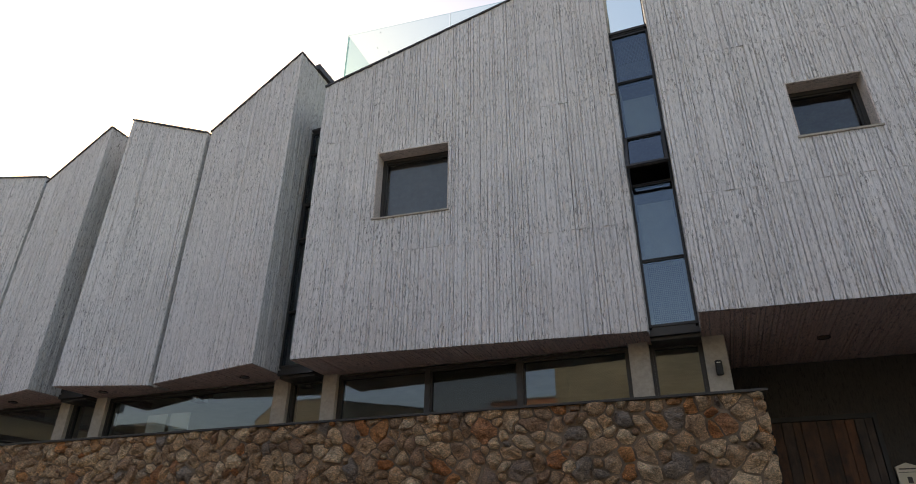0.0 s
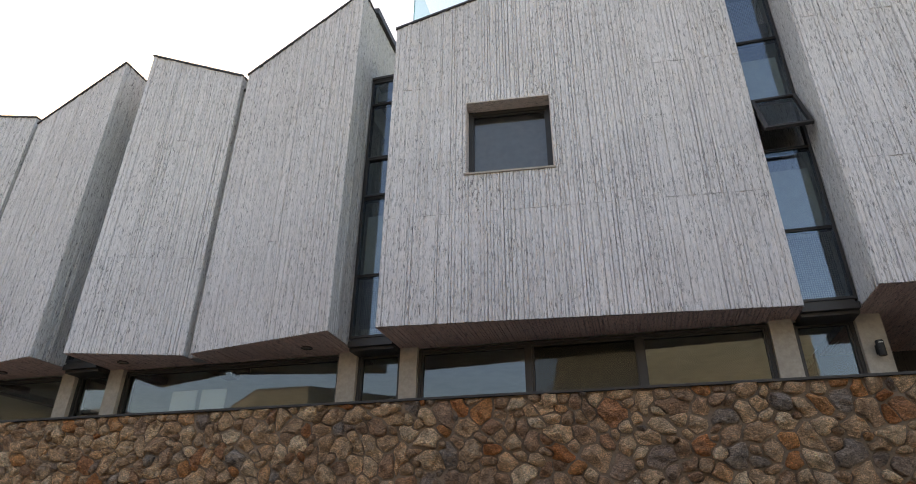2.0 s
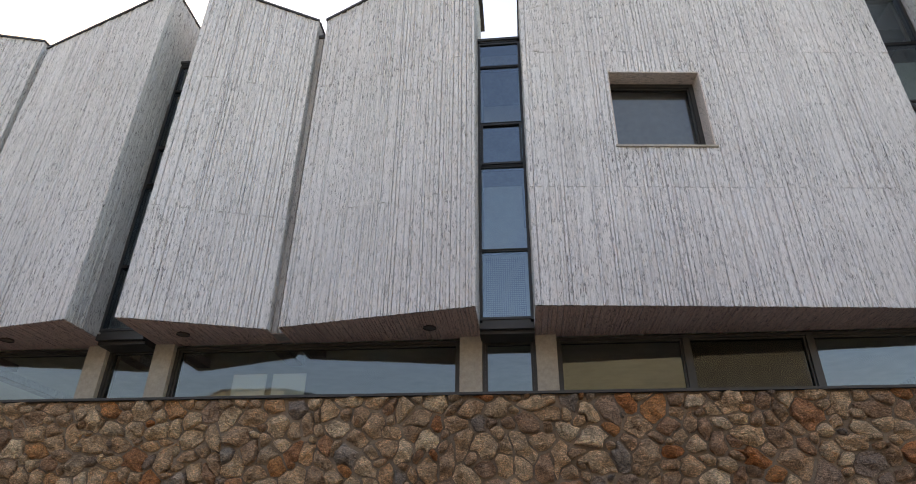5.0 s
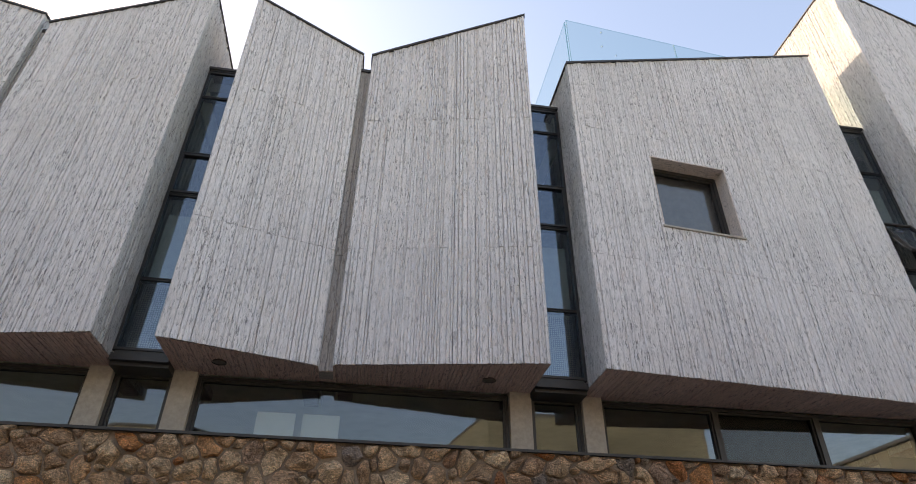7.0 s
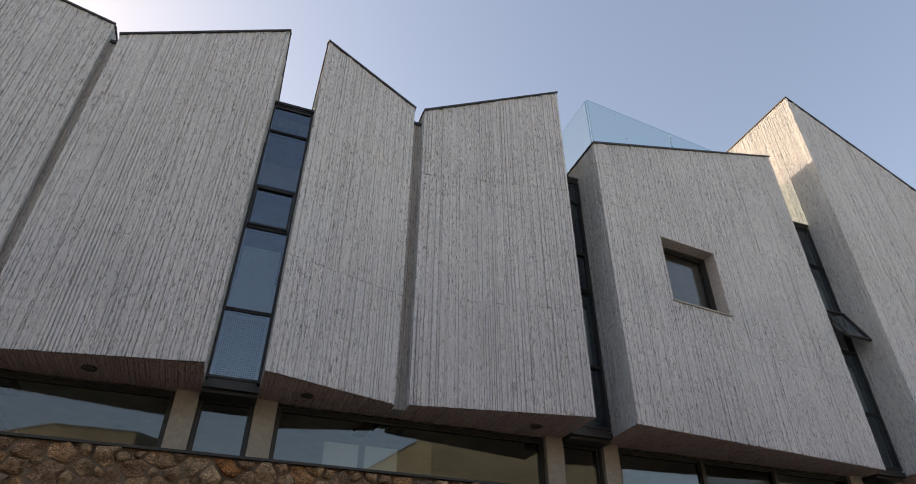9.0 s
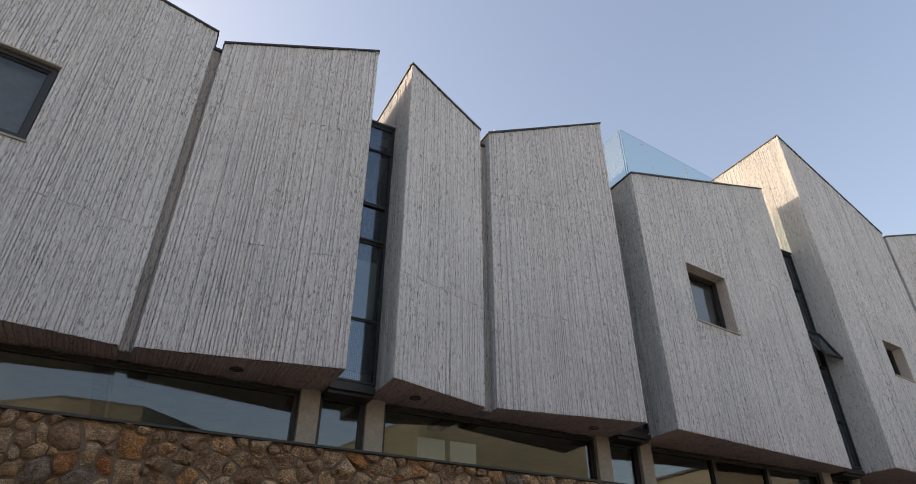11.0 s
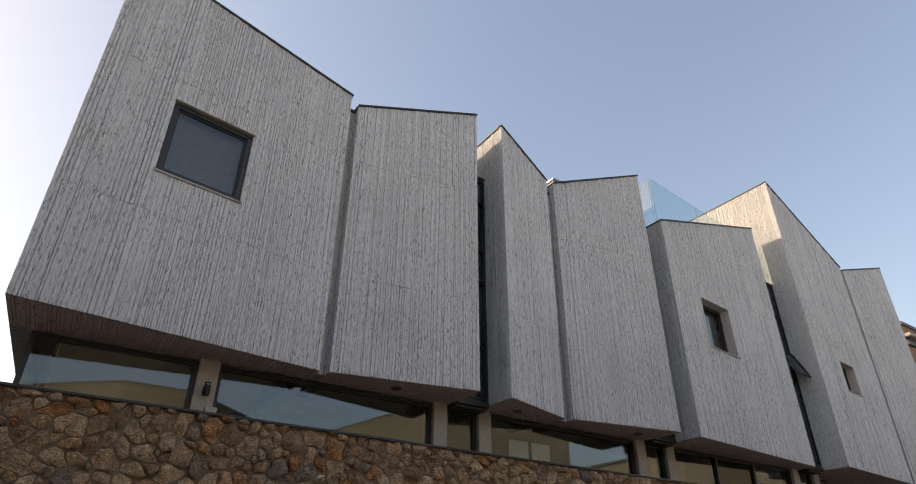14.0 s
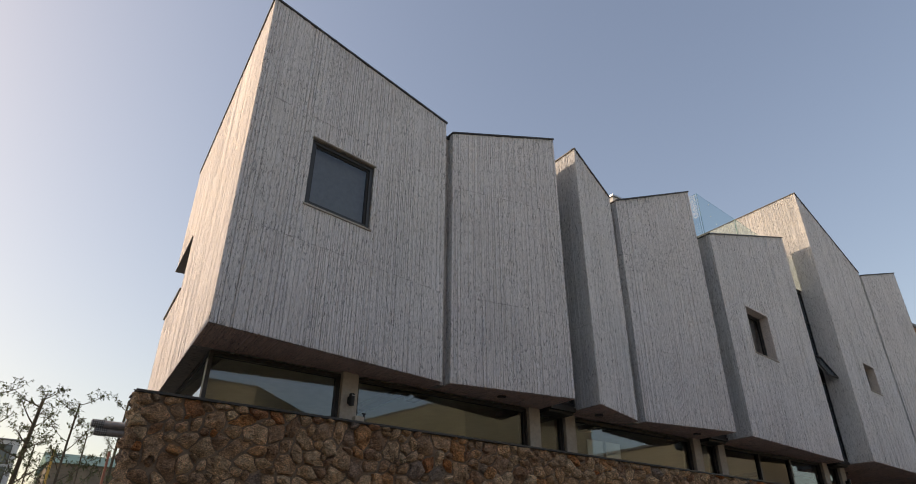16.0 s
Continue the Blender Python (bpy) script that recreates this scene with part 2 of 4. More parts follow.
LEAF = plain("tree_leaves", (0.075, 0.095, 0.04), 0.6, 0, 25, 0.4, 0.0, 0.3)
YELLOW_BRICK = brick_material("yellow_brick", (0.46, 0.43, 0.30), (0.13, 0.125, 0.09), (0.21, 0.20, 0.155))
TAN_BRICK = brick_material("tan_brick", (0.36, 0.32, 0.23), (0.17, 0.15, 0.11), (0.27, 0.245, 0.2))
DARK_BRICK = brick_material("dark_brick", (0.10, 0.075, 0.06), (0.07, 0.055, 0.045), (0.12, 0.11, 0.1))
BROWN_BRICK = brick_material("brown_brick", (0.17, 0.135, 0.10), (0.10, 0.08, 0.06), (0.16, 0.145, 0.12))
RED_BRICK = brick_material("orange_brick", (0.42, 0.17, 0.08), (0.34, 0.13, 0.065), (0.33, 0.25, 0.2))
PALE_WALL = plain("pale_render", (0.55, 0.56, 0.56), 0.9, 0, 8, 0.1, 0.05)
GREEN_ROOF = plain("green_roof_sheet", (0.10, 0.21, 0.18), 0.6, 0.2, 8, 0.15, 0.0)
YELLOW = plain("yellow_paint", (0.50, 0.33, 0.08), 0.6, 0, 20, 0.15, 0.0)
RUST = plain("rust_red_paint", (0.22, 0.085, 0.055), 0.7, 0, 20, 0.2, 0.0)
SIGN = plain("cream_sign", (0.62, 0.57, 0.46), 0.6, 0, 20, 0.06, 0.0)
INK = plain("dark_print", (0.06, 0.05, 0.045), 0.7, 0, 20, 0.1, 0.0)


# ---- building blocks ----
def part(name, bm, material, parent=None, label="", smooth=False):
    me = bpy.data.meshes.new(name)
    bmesh.ops.recalc_face_normals(bm, faces=bm.faces[:]) if len(bm.faces) < 4000 else None
    bm.to_mesh(me)
    bm.free()
    me.materials.append(material)
    if smooth:
        me.polygons.foreach_set("use_smooth", [True] * len(me.polygons))
    ob = new(name, me)
    if parent:
        ob.parent = parent
    if label:
        ob["label"] = label
    return ob


def raw(name, verts, faces, material, parent=None, label=""):
    me = bpy.data.meshes.new(name)
    me.from_pydata(verts, [], faces)
    me.materials.append(material)
    ob = new(name, me)
    if parent:
        ob.parent = parent
    if label:
        ob["label"] = label
    return ob


def add_box(bm, x0, x1, y0, y1, z0, z1, bevel=0.0):
    made = bmesh.ops.create_cube(bm, size=1)["verts"]
    for v in made:
        v.co = Vector(((x0 + x1) / 2 + v.co.x * (x1 - x0), (y0 + y1) / 2 + v.co.y * (y1 - y0), (z0 + z1) / 2 + v.co.z * (z1 - z0)))
    if bevel:
        edges = list({e for v in made for e in v.link_edges})
        bmesh.ops.bevel(bm, geom=edges, offset=bevel, segments=2, affect="EDGES", profile=0.7)
    return made


def box(name, x0, x1, y0, y1, z0, z1, material, parent=None, label="", bevel=0.004):
    bm = bmesh.new()
    add_box(bm, x0, x1, y0, y1, z0, z1, bevel)
    return part(name, bm, material, parent, label)


def empty(name, label, category, kind="", group=""):
    return tagged(new(name), label, category, group, kind)


class Face:
    """A flat wall strip from plan point a to plan point b; u runs along it, w outwards."""

    def __init__(self, a, b, out):
        self.a, self.b = Vector((*a, 0)), Vector((*b, 0))
        self.length = (self.b - self.a).length
        self.u = (self.b - self.a).normalized()
        n = Vector((self.u.y, -self.u.x, 0))
        self.n = n if n.dot(Vector((*out, 0))) > 0 else -n

    def at(self, u, z, w=0.0):
        p = self.a + self.u * u + self.n * w
        return Vector((p.x, p.y, z))


def ribs(rng, length, forced=()):
    """Uneven board edges along a length, with given edges kept."""
    stops = sorted({0.0, length, *forced})
    out = [0.0]
    for lo, hi in zip(stops, stops[1:]):
        at = lo
        while hi - at > 0.07:
            at += rng.choice((0.028, 0.034, 0.04, 0.046, 0.054, 0.066)) * rng.uniform(0.9, 1.15)
            if hi - at > 0.024:
                out.append(at)
        out.append(hi)
    return out


def ribbed(name, spot, length, low, high, levels, hole, material, parent, seed, depth=0.0215, step=0.1, label="", relief=1.0):
    """A skin of board marks, one sheet. spot(u, v, w) gives the place; low(u), high(u) bound v; levels are the pour joints; hole = (u0, u1, v0, v1)."""
    rng = random.Random(seed)
    edges = ribs(rng, length, hole[:2] if hole else ())
    last = levels[-1] if levels else None
    floor, roof = low(0), max(high(0), high(length))
    marks = sorted({floor, roof, *levels, *(hole[2:] if hole else ())})
    rows, joint = [floor], set()
    for lo, hi in zip(marks, marks[1:]):
        count = max(1, round((hi - lo) / step))
        rows += [lo + (hi - lo) * (i + 1) / count for i in range(count)]
        if hi in levels:
            joint.add(len(rows))
            rows += [hi + 0.004, hi + 0.010]
    columns = []
    for k, e in enumerate(edges):
        edge = k in (0, len(edges) - 1)
        columns.append((e, "groove", rng.uniform(0.3, 1.2) * depth if not edge else 0.004))
        if k < len(edges) - 1:
            wide = edges[k + 1] - e
            cut = min(0.009, wide * 0.2)
            columns.append((e + cut, "face", k))
            columns.append((edges[k + 1] - cut * 0.5, "face", k))
    verts, faces, proud, lean, worn = [], [], {}, {}, {}
    for j, v in enumerate(rows):
        if j == 0 or j in joint:
            proud = {k: rng.gauss(0, 0.0045) * relief for k in range(len(edges))}
            lean = {k: rng.uniform(-0.004, 0.004) * relief for k in range(len(edges))}
            worn = {k: rng.random() < 0.38 for k in range(len(edges))}
        slip = [rng.uniform(-0.0018, 0.0018) for _ in edges]
        dip = [-rng.uniform(0.005, 0.015) if rng.random() < 0.07 else rng.uniform(-0.0025, 0.0025) for _ in edges]
        dip = [d * relief * (0 < j < len(rows) - 1) for d in dip]
        tick = [rng.random() < 0.5 for _ in edges]
        for c, (u, what, k) in enumerate(columns):
            if what == "groove":
                near = min(len(edges) - 1, c // 3)
                w = -k * (0.3 if worn[near] and dip[near] > 0.0005 else 1.0)
            else:
                w = proud[k] + dip[k] + (lean[k] if columns[c - 1][1] == "groove" else -lean[k])
                if 0 < j < len(rows) - 1:
                    u += slip[k]
                if hole and hole[0] - 0.02 < u < hole[1] + 0.02 and hole[2] - 0.02 < v < hole[3] + 0.02:
                    w = 0.0
                if j in joint and tick[k]:
                    w -= 0.010
            z = v
            if last is not None and v > last:
                z = last + (v - last) * (high(u) - last) / (roof - last)
            verts.append(spot(u, z, w))
    wide = len(columns)
    for j in range(len(rows) - 1):
        mid_v = (rows[j] + rows[j + 1]) / 2
        for c in range(wide - 1):
            mid_u = (columns[c][0] + columns[c + 1][0]) / 2
            if hole and hole[0] < mid_u < hole[1] and hole[2] < mid_v < hole[3]:
                continue
            i = j * wide + c
            faces.append((i, i + 1, i + wide + 1, i + wide))
    return raw(name, verts, faces, material, parent, label)


def core(bm, face, u0, u1, z0, z1a, z1b, w0, w1):
    """A slab of wall with a sloping top."""
    pts = [face.at(u0, z0, w0), face.at(u1, z0, w0), face.at(u1, z0, w1), face.at(u0, z0, w1),
           face.at(u0, z1a, w0), face.at(u1, z1b, w0), face.at(u1, z1b, w1), face.at(u0, z1a, w1)]
    vs = [bm.verts.new(p) for p in pts]
    for f in ((0, 3, 2, 1), (4, 5, 6, 7), (0, 1, 5, 4), (1, 2, 6, 5), (2, 3, 7, 6), (3, 0, 4, 7)):
        bm.faces.new([vs[i] for i in f])


def core_ring(bm, face, us, zs, height, w0, w1):
    """A slab of wall with a sloping top round one opening."""
    grid = {(i, j, k): bm.verts.new(face.at(u, zs[j] if j < 3 else height(u), w)) for i, u in enumerate(us) for j in range(4) for k, w in enumerate((w0, w1))}
    solid = {(i, j) for i in range(3) for j in range(3)} - {(1, 1)}
    for i, j in solid:
        for k in (0, 1):
            bm.faces.new([grid[i, j, k], grid[i + 1, j, k], grid[i + 1, j + 1, k], grid[i, j + 1, k]])
        for (di, dj), (p, q) in (((-1, 0), ((0, 0), (0, 1))), ((1, 0), ((1, 0), (1, 1))), ((0, -1), ((0, 0), (1, 0))), ((0, 1), ((0, 1), (1, 1)))):
            if (i + di, j + dj) not in solid:
                a, b = (i + p[0], j + p[1]), (i + q[0], j + q[1])
                bm.faces.new([grid[*a, 0], grid[*b, 0], grid[*b, 1], grid[*a, 1]])


def sheet(name, face, u0, u1, z0, z1, w, material, parent, thick=0.012):
    """A pane: its outer face and its four rims."""
    front = [face.at(u0, z0, w), face.at(u1, z0, w), face.at(u1, z1, w), face.at(u0, z1, w)]
    rear = [face.at(u0, z0, w - thick), face.at(u1, z0, w - thick), face.at(u1, z1, w - thick), face.at(u0, z1, w - thick)]
    order = (0, 1, 2, 3) if (front[1] - front[0]).cross(front[2] - front[0]).dot(face.n) > 0 else (3, 2, 1, 0)
    faces = [order] + [(order[i], order[i - 1], order[i - 1] + 4, order[i] + 4) for i in range(4)]
    g = raw(name, front + rear, faces, material, parent)
    g.visible_shadow = False
    return g


def bar(bm, face, u0, u1, z0, z1, w0, w1):
    core(bm, face, u0, u1, z0, z1, z1, w0, w1)


def framed(name, face, u0, u1, z0, z1, w, parent, material=FRAME, glazing=PANE, wide=0.05, deep=0.07, label=""):
    """A framed pane under a parent: four bars as one frame, and a pane."""
    bm = bmesh.new()
    bar(bm, face, u0, u0 + wide, z0, z1, w - deep, w)
    bar(bm, face, u1 - wide, u1, z0, z1, w - deep, w)
    bar(bm, face, u0 + wide, u1 - wide, z0, z0 + wide, w - deep, w)
    bar(bm, face, u0 + wide, u1 - wide, z1 - wide, z1, w - deep, w)
    inner = wide + 0.022
    bar(bm, face, u0 + wide, u0 + inner, z0 + wide, z1 - wide, w - deep, w - 0.025)
    bar(bm, face, u1 - inner, u1 - wide, z0 + wide, z1 - wide, w - deep, w - 0.025)
    bar(bm, face, u0 + inner, u1 - inner, z0 + wide, z0 + inner, w - deep, w - 0.025)
    bar(bm, face, u0 + inner, u1 - inner, z1 - inner, z1 - wide, w - deep, w - 0.025)
    f = part("frame", bm, material, parent, label)
    g = sheet("pane", face, u0 + inner, u1 - inner, z0 + inner, z1 - inner, w - deep * 0.6, glazing, parent)
    return f, g


# ---- the setting ----
GROUND = 0.4
SOFFIT = 4.52
JOINTS = (6.0, 8.15)

bm = bmesh.new()
bmesh.ops.create_grid(bm, x_segments=4, y_segments=4, size=900)
for v in bm.verts:
    v.co.z = GROUND - 0.14
tagged(part("ground", bm, PAVE), "pale dusty ground beyond the street", "ground", kind="structure")
tagged(box("road", -90, 90, -1.6, 5.2, GROUND - 0.138, GROUND - 0.02, ROAD), "dark grey asphalt road", "road", kind="structure")
tagged(box("pavement", -90, 90, 5.2, 8.0, GROUND - 0.138, GROUND, PAVE), "grey paved footway along the stone wall", "pavement", kind="structure")


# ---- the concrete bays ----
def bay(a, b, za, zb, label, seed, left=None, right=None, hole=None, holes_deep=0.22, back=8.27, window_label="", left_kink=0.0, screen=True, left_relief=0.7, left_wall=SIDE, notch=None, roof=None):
    """A cantilevered bay: its front from a to b with top heights za, zb; left/right: how far back its sides reach."""
    top = empty("concrete_bay", label, "building bay", group="concrete bays along the street front")
    face = Face(a, b, (0, -1))
    n = face.length
    ribbed("front_wall", lambda u, v, w: face.at(u, v, w), n, lambda u: SOFFIT, lambda u: za + (zb - za) * u / n, JOINTS, hole, WALL, top, seed, step=0.075)
    bm = bmesh.new()
    w0, w1 = -0.26, -0.045
    height = lambda u: za + (zb - za) * u / n
    if hole:
        u0, u1, v0, v1 = hole
        core_ring(bm, face, (0.09, u0, u1, n - 0.09), (SOFFIT, v0, v1), height, w0, w1)
    else:
        core(bm, face, 0.09, n - 0.09, SOFFIT, height(0.09), height(n - 0.09), w0, w1)
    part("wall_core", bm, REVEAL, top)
    if hole:
        u0, u1, v0, v1 = hole
        win = part("window", window_lining(face, hole, holes_deep), FRAME, top, window_label)
        framed("window", face, u0 + 0.012, u1 - 0.012, v0 + 0.012, v1 - 0.012, -holes_deep, win, glazing=WINDOW_PANE, wide=0.055)
        if holes_deep > 0.1:
            for name, lu0, lu1, lv0, lv1 in (("jamb", u0, u0 + 0.014, v0 + 0.006, v1 - 0.014), ("jamb", u1 - 0.014, u1, v0 + 0.006, v1 - 0.014), ("head", u0, u1, v1 - 0.014, v1)):
                bm = bmesh.new()
                bar(bm, face, lu0, lu1, lv0, lv1, -holes_deep + 0.002, -0.001)
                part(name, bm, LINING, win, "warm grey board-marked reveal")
        else:
            edge, sash_w = 0.077, 0.024
            bm = bmesh.new()
            bar(bm, face, u0 + edge, u0 + edge + sash_w, v0 + edge, v1 - edge, -0.09, -0.062)
            bar(bm, face, u1 - edge - sash_w, u1 - edge, v0 + edge, v1 - edge, -0.09, -0.062)
            bar(bm, face, u0 + edge + sash_w, u1 - edge - sash_w, v0 + edge, v0 + edge + sash_w, -0.09, -0.062)
            bar(bm, face, u0 + edge + sash_w, u1 - edge - sash_w, v1 - edge - sash_w, v1 - edge, -0.09, -0.062)
            part("sash", bm, BLACK, win, "dark inner sash")
            bm = bmesh.new()
            bar(bm, face, u0 - 0.012, u1 + 0.012, v1 + 0.002, v1 + 0.016, -0.03, 0.034)
            part("head_drip", bm, SILL, win, "thin tan strip over the frame")
        bm = bmesh.new()
        bar(bm, face, u0 - 0.02, u1 + 0.02, v0 - 0.022, v0 + 0.004, -holes_deep, 0.022)
        part("sill", bm, SILL, win)
        if screen:
            bm = bmesh.new()
            bar(bm, face, u0 + 0.02, u1 - 0.02, v0 + 0.02, v1 - 0.02, -holes_deep - 0.16, -holes_deep - 0.155)
            part("roller_screen", bm, SCREEN, win, "grey roller screen drawn behind the glass")
    # sides
    for reach, corner, z, out, off in ((left, a, za, -1, left_kink), (right, b, zb, 1, 0.0)):
        if not reach:
            continue
        side = Face(corner, (corner[0] + off, reach), (out, 0))
        cut = notch if out < 0 else None
        soft = left_relief if out < 0 else 0.8
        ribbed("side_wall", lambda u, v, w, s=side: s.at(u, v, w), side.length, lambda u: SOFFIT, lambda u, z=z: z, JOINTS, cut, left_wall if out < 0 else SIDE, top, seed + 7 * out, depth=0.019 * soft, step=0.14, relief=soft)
        bm = bmesh.new()
        if cut:
            core(bm, side, 0.2, cut[0], SOFFIT, z - 0.1, z - 0.1, -0.22, -0.045)
            part("wall_core", bm, REVEAL, top)
            bm = bmesh.new()
            core(bm, side, cut[0], side.length, SOFFIT, cut[2], cut[2], -0.22, -0.045)
            part("wall_core", bm, REVEAL, top)
            bm = bmesh.new()
            core(bm, side, cut[0] - 0.02, side.length + 0.02, cut[2] - 0.02, cut[2] + 0.012, cut[2] + 0.012, -0.23, 0.03)
            part("sill_flashing", bm, FLASHING, top)
            bm = bmesh.new()
            core(bm, side, cut[0] - 0.02, side.length + 0.02, cut[3] - 0.012, cut[3] + 0.02, cut[3] + 0.02, -0.31, 0.02)
            part("head_flashing", bm, FLASHING, top)
            bm = bmesh.new()
            core(bm, side, cut[0], side.length, cut[3] + 0.022, z - 0.1, z - 0.1, -0.3, -0.05)
        else:
            core(bm, side, 0.2, side.length, SOFFIT, z - 0.1, z - 0.1, -0.22, -0.045)
        part("wall_core", bm, REVEAL, top)
        bm = bmesh.new()
        core(bm, side, 0.03, side.length + 0.02, z - 0.020, z + 0.006, z + 0.006, -0.05, 0.022)
        part("flashing", bm, FLASHING, top)
    bm = bmesh.new()
    core(bm, face, -0.014, n + 0.014, za - 0.022, za + 0.01, zb + 0.01, -0.07, 0.024)
    for v in bm.verts:
        if abs(v.co.z - (za - 0.022)) < 1e-5:
            u = (Vector((v.co.x, v.co.y, 0)) - face.a).dot(face.u)
            v.co.z = za + (zb - za) * u / n - 0.022
    part("flashing", bm, FLASHING, top)
    if roof:
        bm = bmesh.new()
        low = 0.14
        pts = [(a[0] + 0.06, a[1] + 0.2, za), (b[0] - 0.06, b[1] + 0.2, zb), (b[0] - 0.06, roof, zb), (a[0] + 0.06 + left_kink, roof, za)]
        under_v = [bm.verts.new((x, y, z - low - 0.1)) for x, y, z in pts]
        over_v = [bm.verts.new((x, y, z - low)) for x, y, z in pts]
        bm.faces.new(under_v), bm.faces.new(over_v)
        for i in range(4):
            bm.faces.new((under_v[i], under_v[(i + 1) % 4], over_v[(i + 1) % 4], over_v[i]))
        part("roof", bm, ROOFING, top)
        rear = Face((a[0] + 0.06 + left_kink, roof), (b[0] - 0.06, roof), (0, 1))
        bm = bmesh.new()
        core(bm, rear, 0, rear.length, 8.9, za - 0.1, zb - 0.1, -0.2, 0.0)
        part("rear_wall", bm, REVEAL, top)
    # underside, boards running inwards
    def under(u, v, w):
        p = face.at(u, 0)
        y = p.y + (back - p.y) * v
        return Vector((p.x + left_kink * (1 - u / n) * (y - a[1]) / 5.75, y, SOFFIT - w - 0.012))
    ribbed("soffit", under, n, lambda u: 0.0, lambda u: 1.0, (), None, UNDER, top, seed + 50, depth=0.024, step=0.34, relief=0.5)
    bm = bmesh.new()
    pts = [(a[0] + 0.035, a[1] + 0.03), (b[0] - 0.035, b[1] + 0.03), (b[0] - 0.035, back), (a[0] + 0.035 + left_kink * (back - a[1]) / 5.75, back)]
    lo = [bm.verts.new((x, y, SOFFIT + 0.004)) for x, y in pts]
    hi = [bm.verts.new((x, y, SOFFIT + 0.2)) for x, y in pts]
    bm.faces.new(lo), bm.faces.new(hi)
    for i in range(4):
        bm.faces.new((lo[i], lo[(i + 1) % 4], hi[(i + 1) % 4], hi[i]))
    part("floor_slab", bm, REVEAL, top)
    return top, face


def window_lining(face, hole, deep):
    """The thin dark frame lining round an opening, behind the reveal."""
    u0, u1, v0, v1 = hole
    bm = bmesh.new()
    w0, w1 = -deep - 0.09, -deep - 0.072
    bar(bm, face, u0, u1, v0, v0 + 0.012, w0, w1)
    bar(bm, face, u0, u1, v1 - 0.012, v1, w0, w1)
    bar(bm, face, u0, u0 + 0.012, v0 + 0.012, v1 - 0.012, w0, w1)
    bar(bm, face, u1 - 0.012, u1, v0 + 0.012, v1 - 0.012, w0, w1)
    return bm


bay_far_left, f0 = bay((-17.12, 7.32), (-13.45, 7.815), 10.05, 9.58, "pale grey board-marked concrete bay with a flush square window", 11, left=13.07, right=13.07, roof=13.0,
                       hole=(1.0, 2.15, 6.6, 7.77), holes_deep=0.03, window_label="flush square window in a dark bronze frame", left_kink=0.40, left_relief=0.4, left_wall=SMOOTH_LIT_WALL, notch=(4.0, math.hypot(0.40, 5.75), 6.45, 7.52))
bay((-13.31, 7.79), (-11.07, 7.335), 9.39, 9.97, "pale grey board-marked concrete bay with a sloping top", 23, left=9.2, right=9.2, roof=9.15)
bay((-10.47, 7.32), (-8.905, 7.812), 9.98, 9.58, "narrow board-marked concrete bay with a pointed top", 37, left=9.2, right=9.2, roof=9.15)
bay((-8.75, 7.76), (-6.46, 7.315), 9.53, 10.41, "board-marked concrete bay rising to a sharp corner", 41, left=8.9, right=8.9, roof=8.85)
bay((-5.835, 7.335), (-1.03, 7.785), 9.42, 11.06, "wide board-marked concrete bay with a deep square window", 53, left=8.35, right=8.36,
    hole=(1.09, 2.275, 6.6, 7.8), window_label="deep-set square window in a dark bronze frame")
bay((-0.44, 7.31), (3.56, 7.655), 12.65, 11.11, "tall board-marked concrete bay over the entrance", 67, left=13.2, right=13.2, roof=13.1,
    hole=(1.47, 2.34, 6.6, 7.42), back=9.85, screen=False, window_label="small deep-set window in a dark frame")
bay((3.67, 7.64), (5.58, 7.26), 11.03, 11.51, "board-marked concrete bay beside a brick house", 79, left=10.5, right=10.5, back=9.85, roof=10.45)

def side_under(u, v, w):
    y = 8.27 + u
    x0 = -17.12 + 0.40 * (y - 7.32) / 5.75
    return Vector((x0 + (-16.55 - x0) * v, y, SOFFIT - w - 0.012))


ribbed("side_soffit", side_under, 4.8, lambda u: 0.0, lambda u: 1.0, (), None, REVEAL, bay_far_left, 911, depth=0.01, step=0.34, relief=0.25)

# recessed strips between paired bays
for x0, x1, z1 in ((-13.45, -13.31, 9.3), (-8.905, -8.75, 9.31), (3.56, 3.67, 10.8)):
    strip = empty("recessed_joint", "narrow recessed concrete strip between two bays", "wall joint", "structure")
    f = Face((x0, 7.93), (x1, 7.93), (0, -1))
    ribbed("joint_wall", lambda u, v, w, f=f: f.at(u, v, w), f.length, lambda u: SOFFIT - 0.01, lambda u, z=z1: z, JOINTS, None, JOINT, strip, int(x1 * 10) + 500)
    bm = bmesh.new()
    core(bm, f, 0, f.length, SOFFIT - 0.01, z1, z1, -0.25, -0.045)
    part("wall_core", bm, REVEAL, strip)
    bm = bmesh.new()
    core(bm, f, 0, f.length, z1, z1 + 0.05, z1 + 0.05, -0.26, 0.03)
    part("flashing", bm, FLASHING, strip)
    bm = bmesh.new()
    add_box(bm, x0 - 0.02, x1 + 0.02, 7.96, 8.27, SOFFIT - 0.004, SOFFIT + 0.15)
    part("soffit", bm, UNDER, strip)


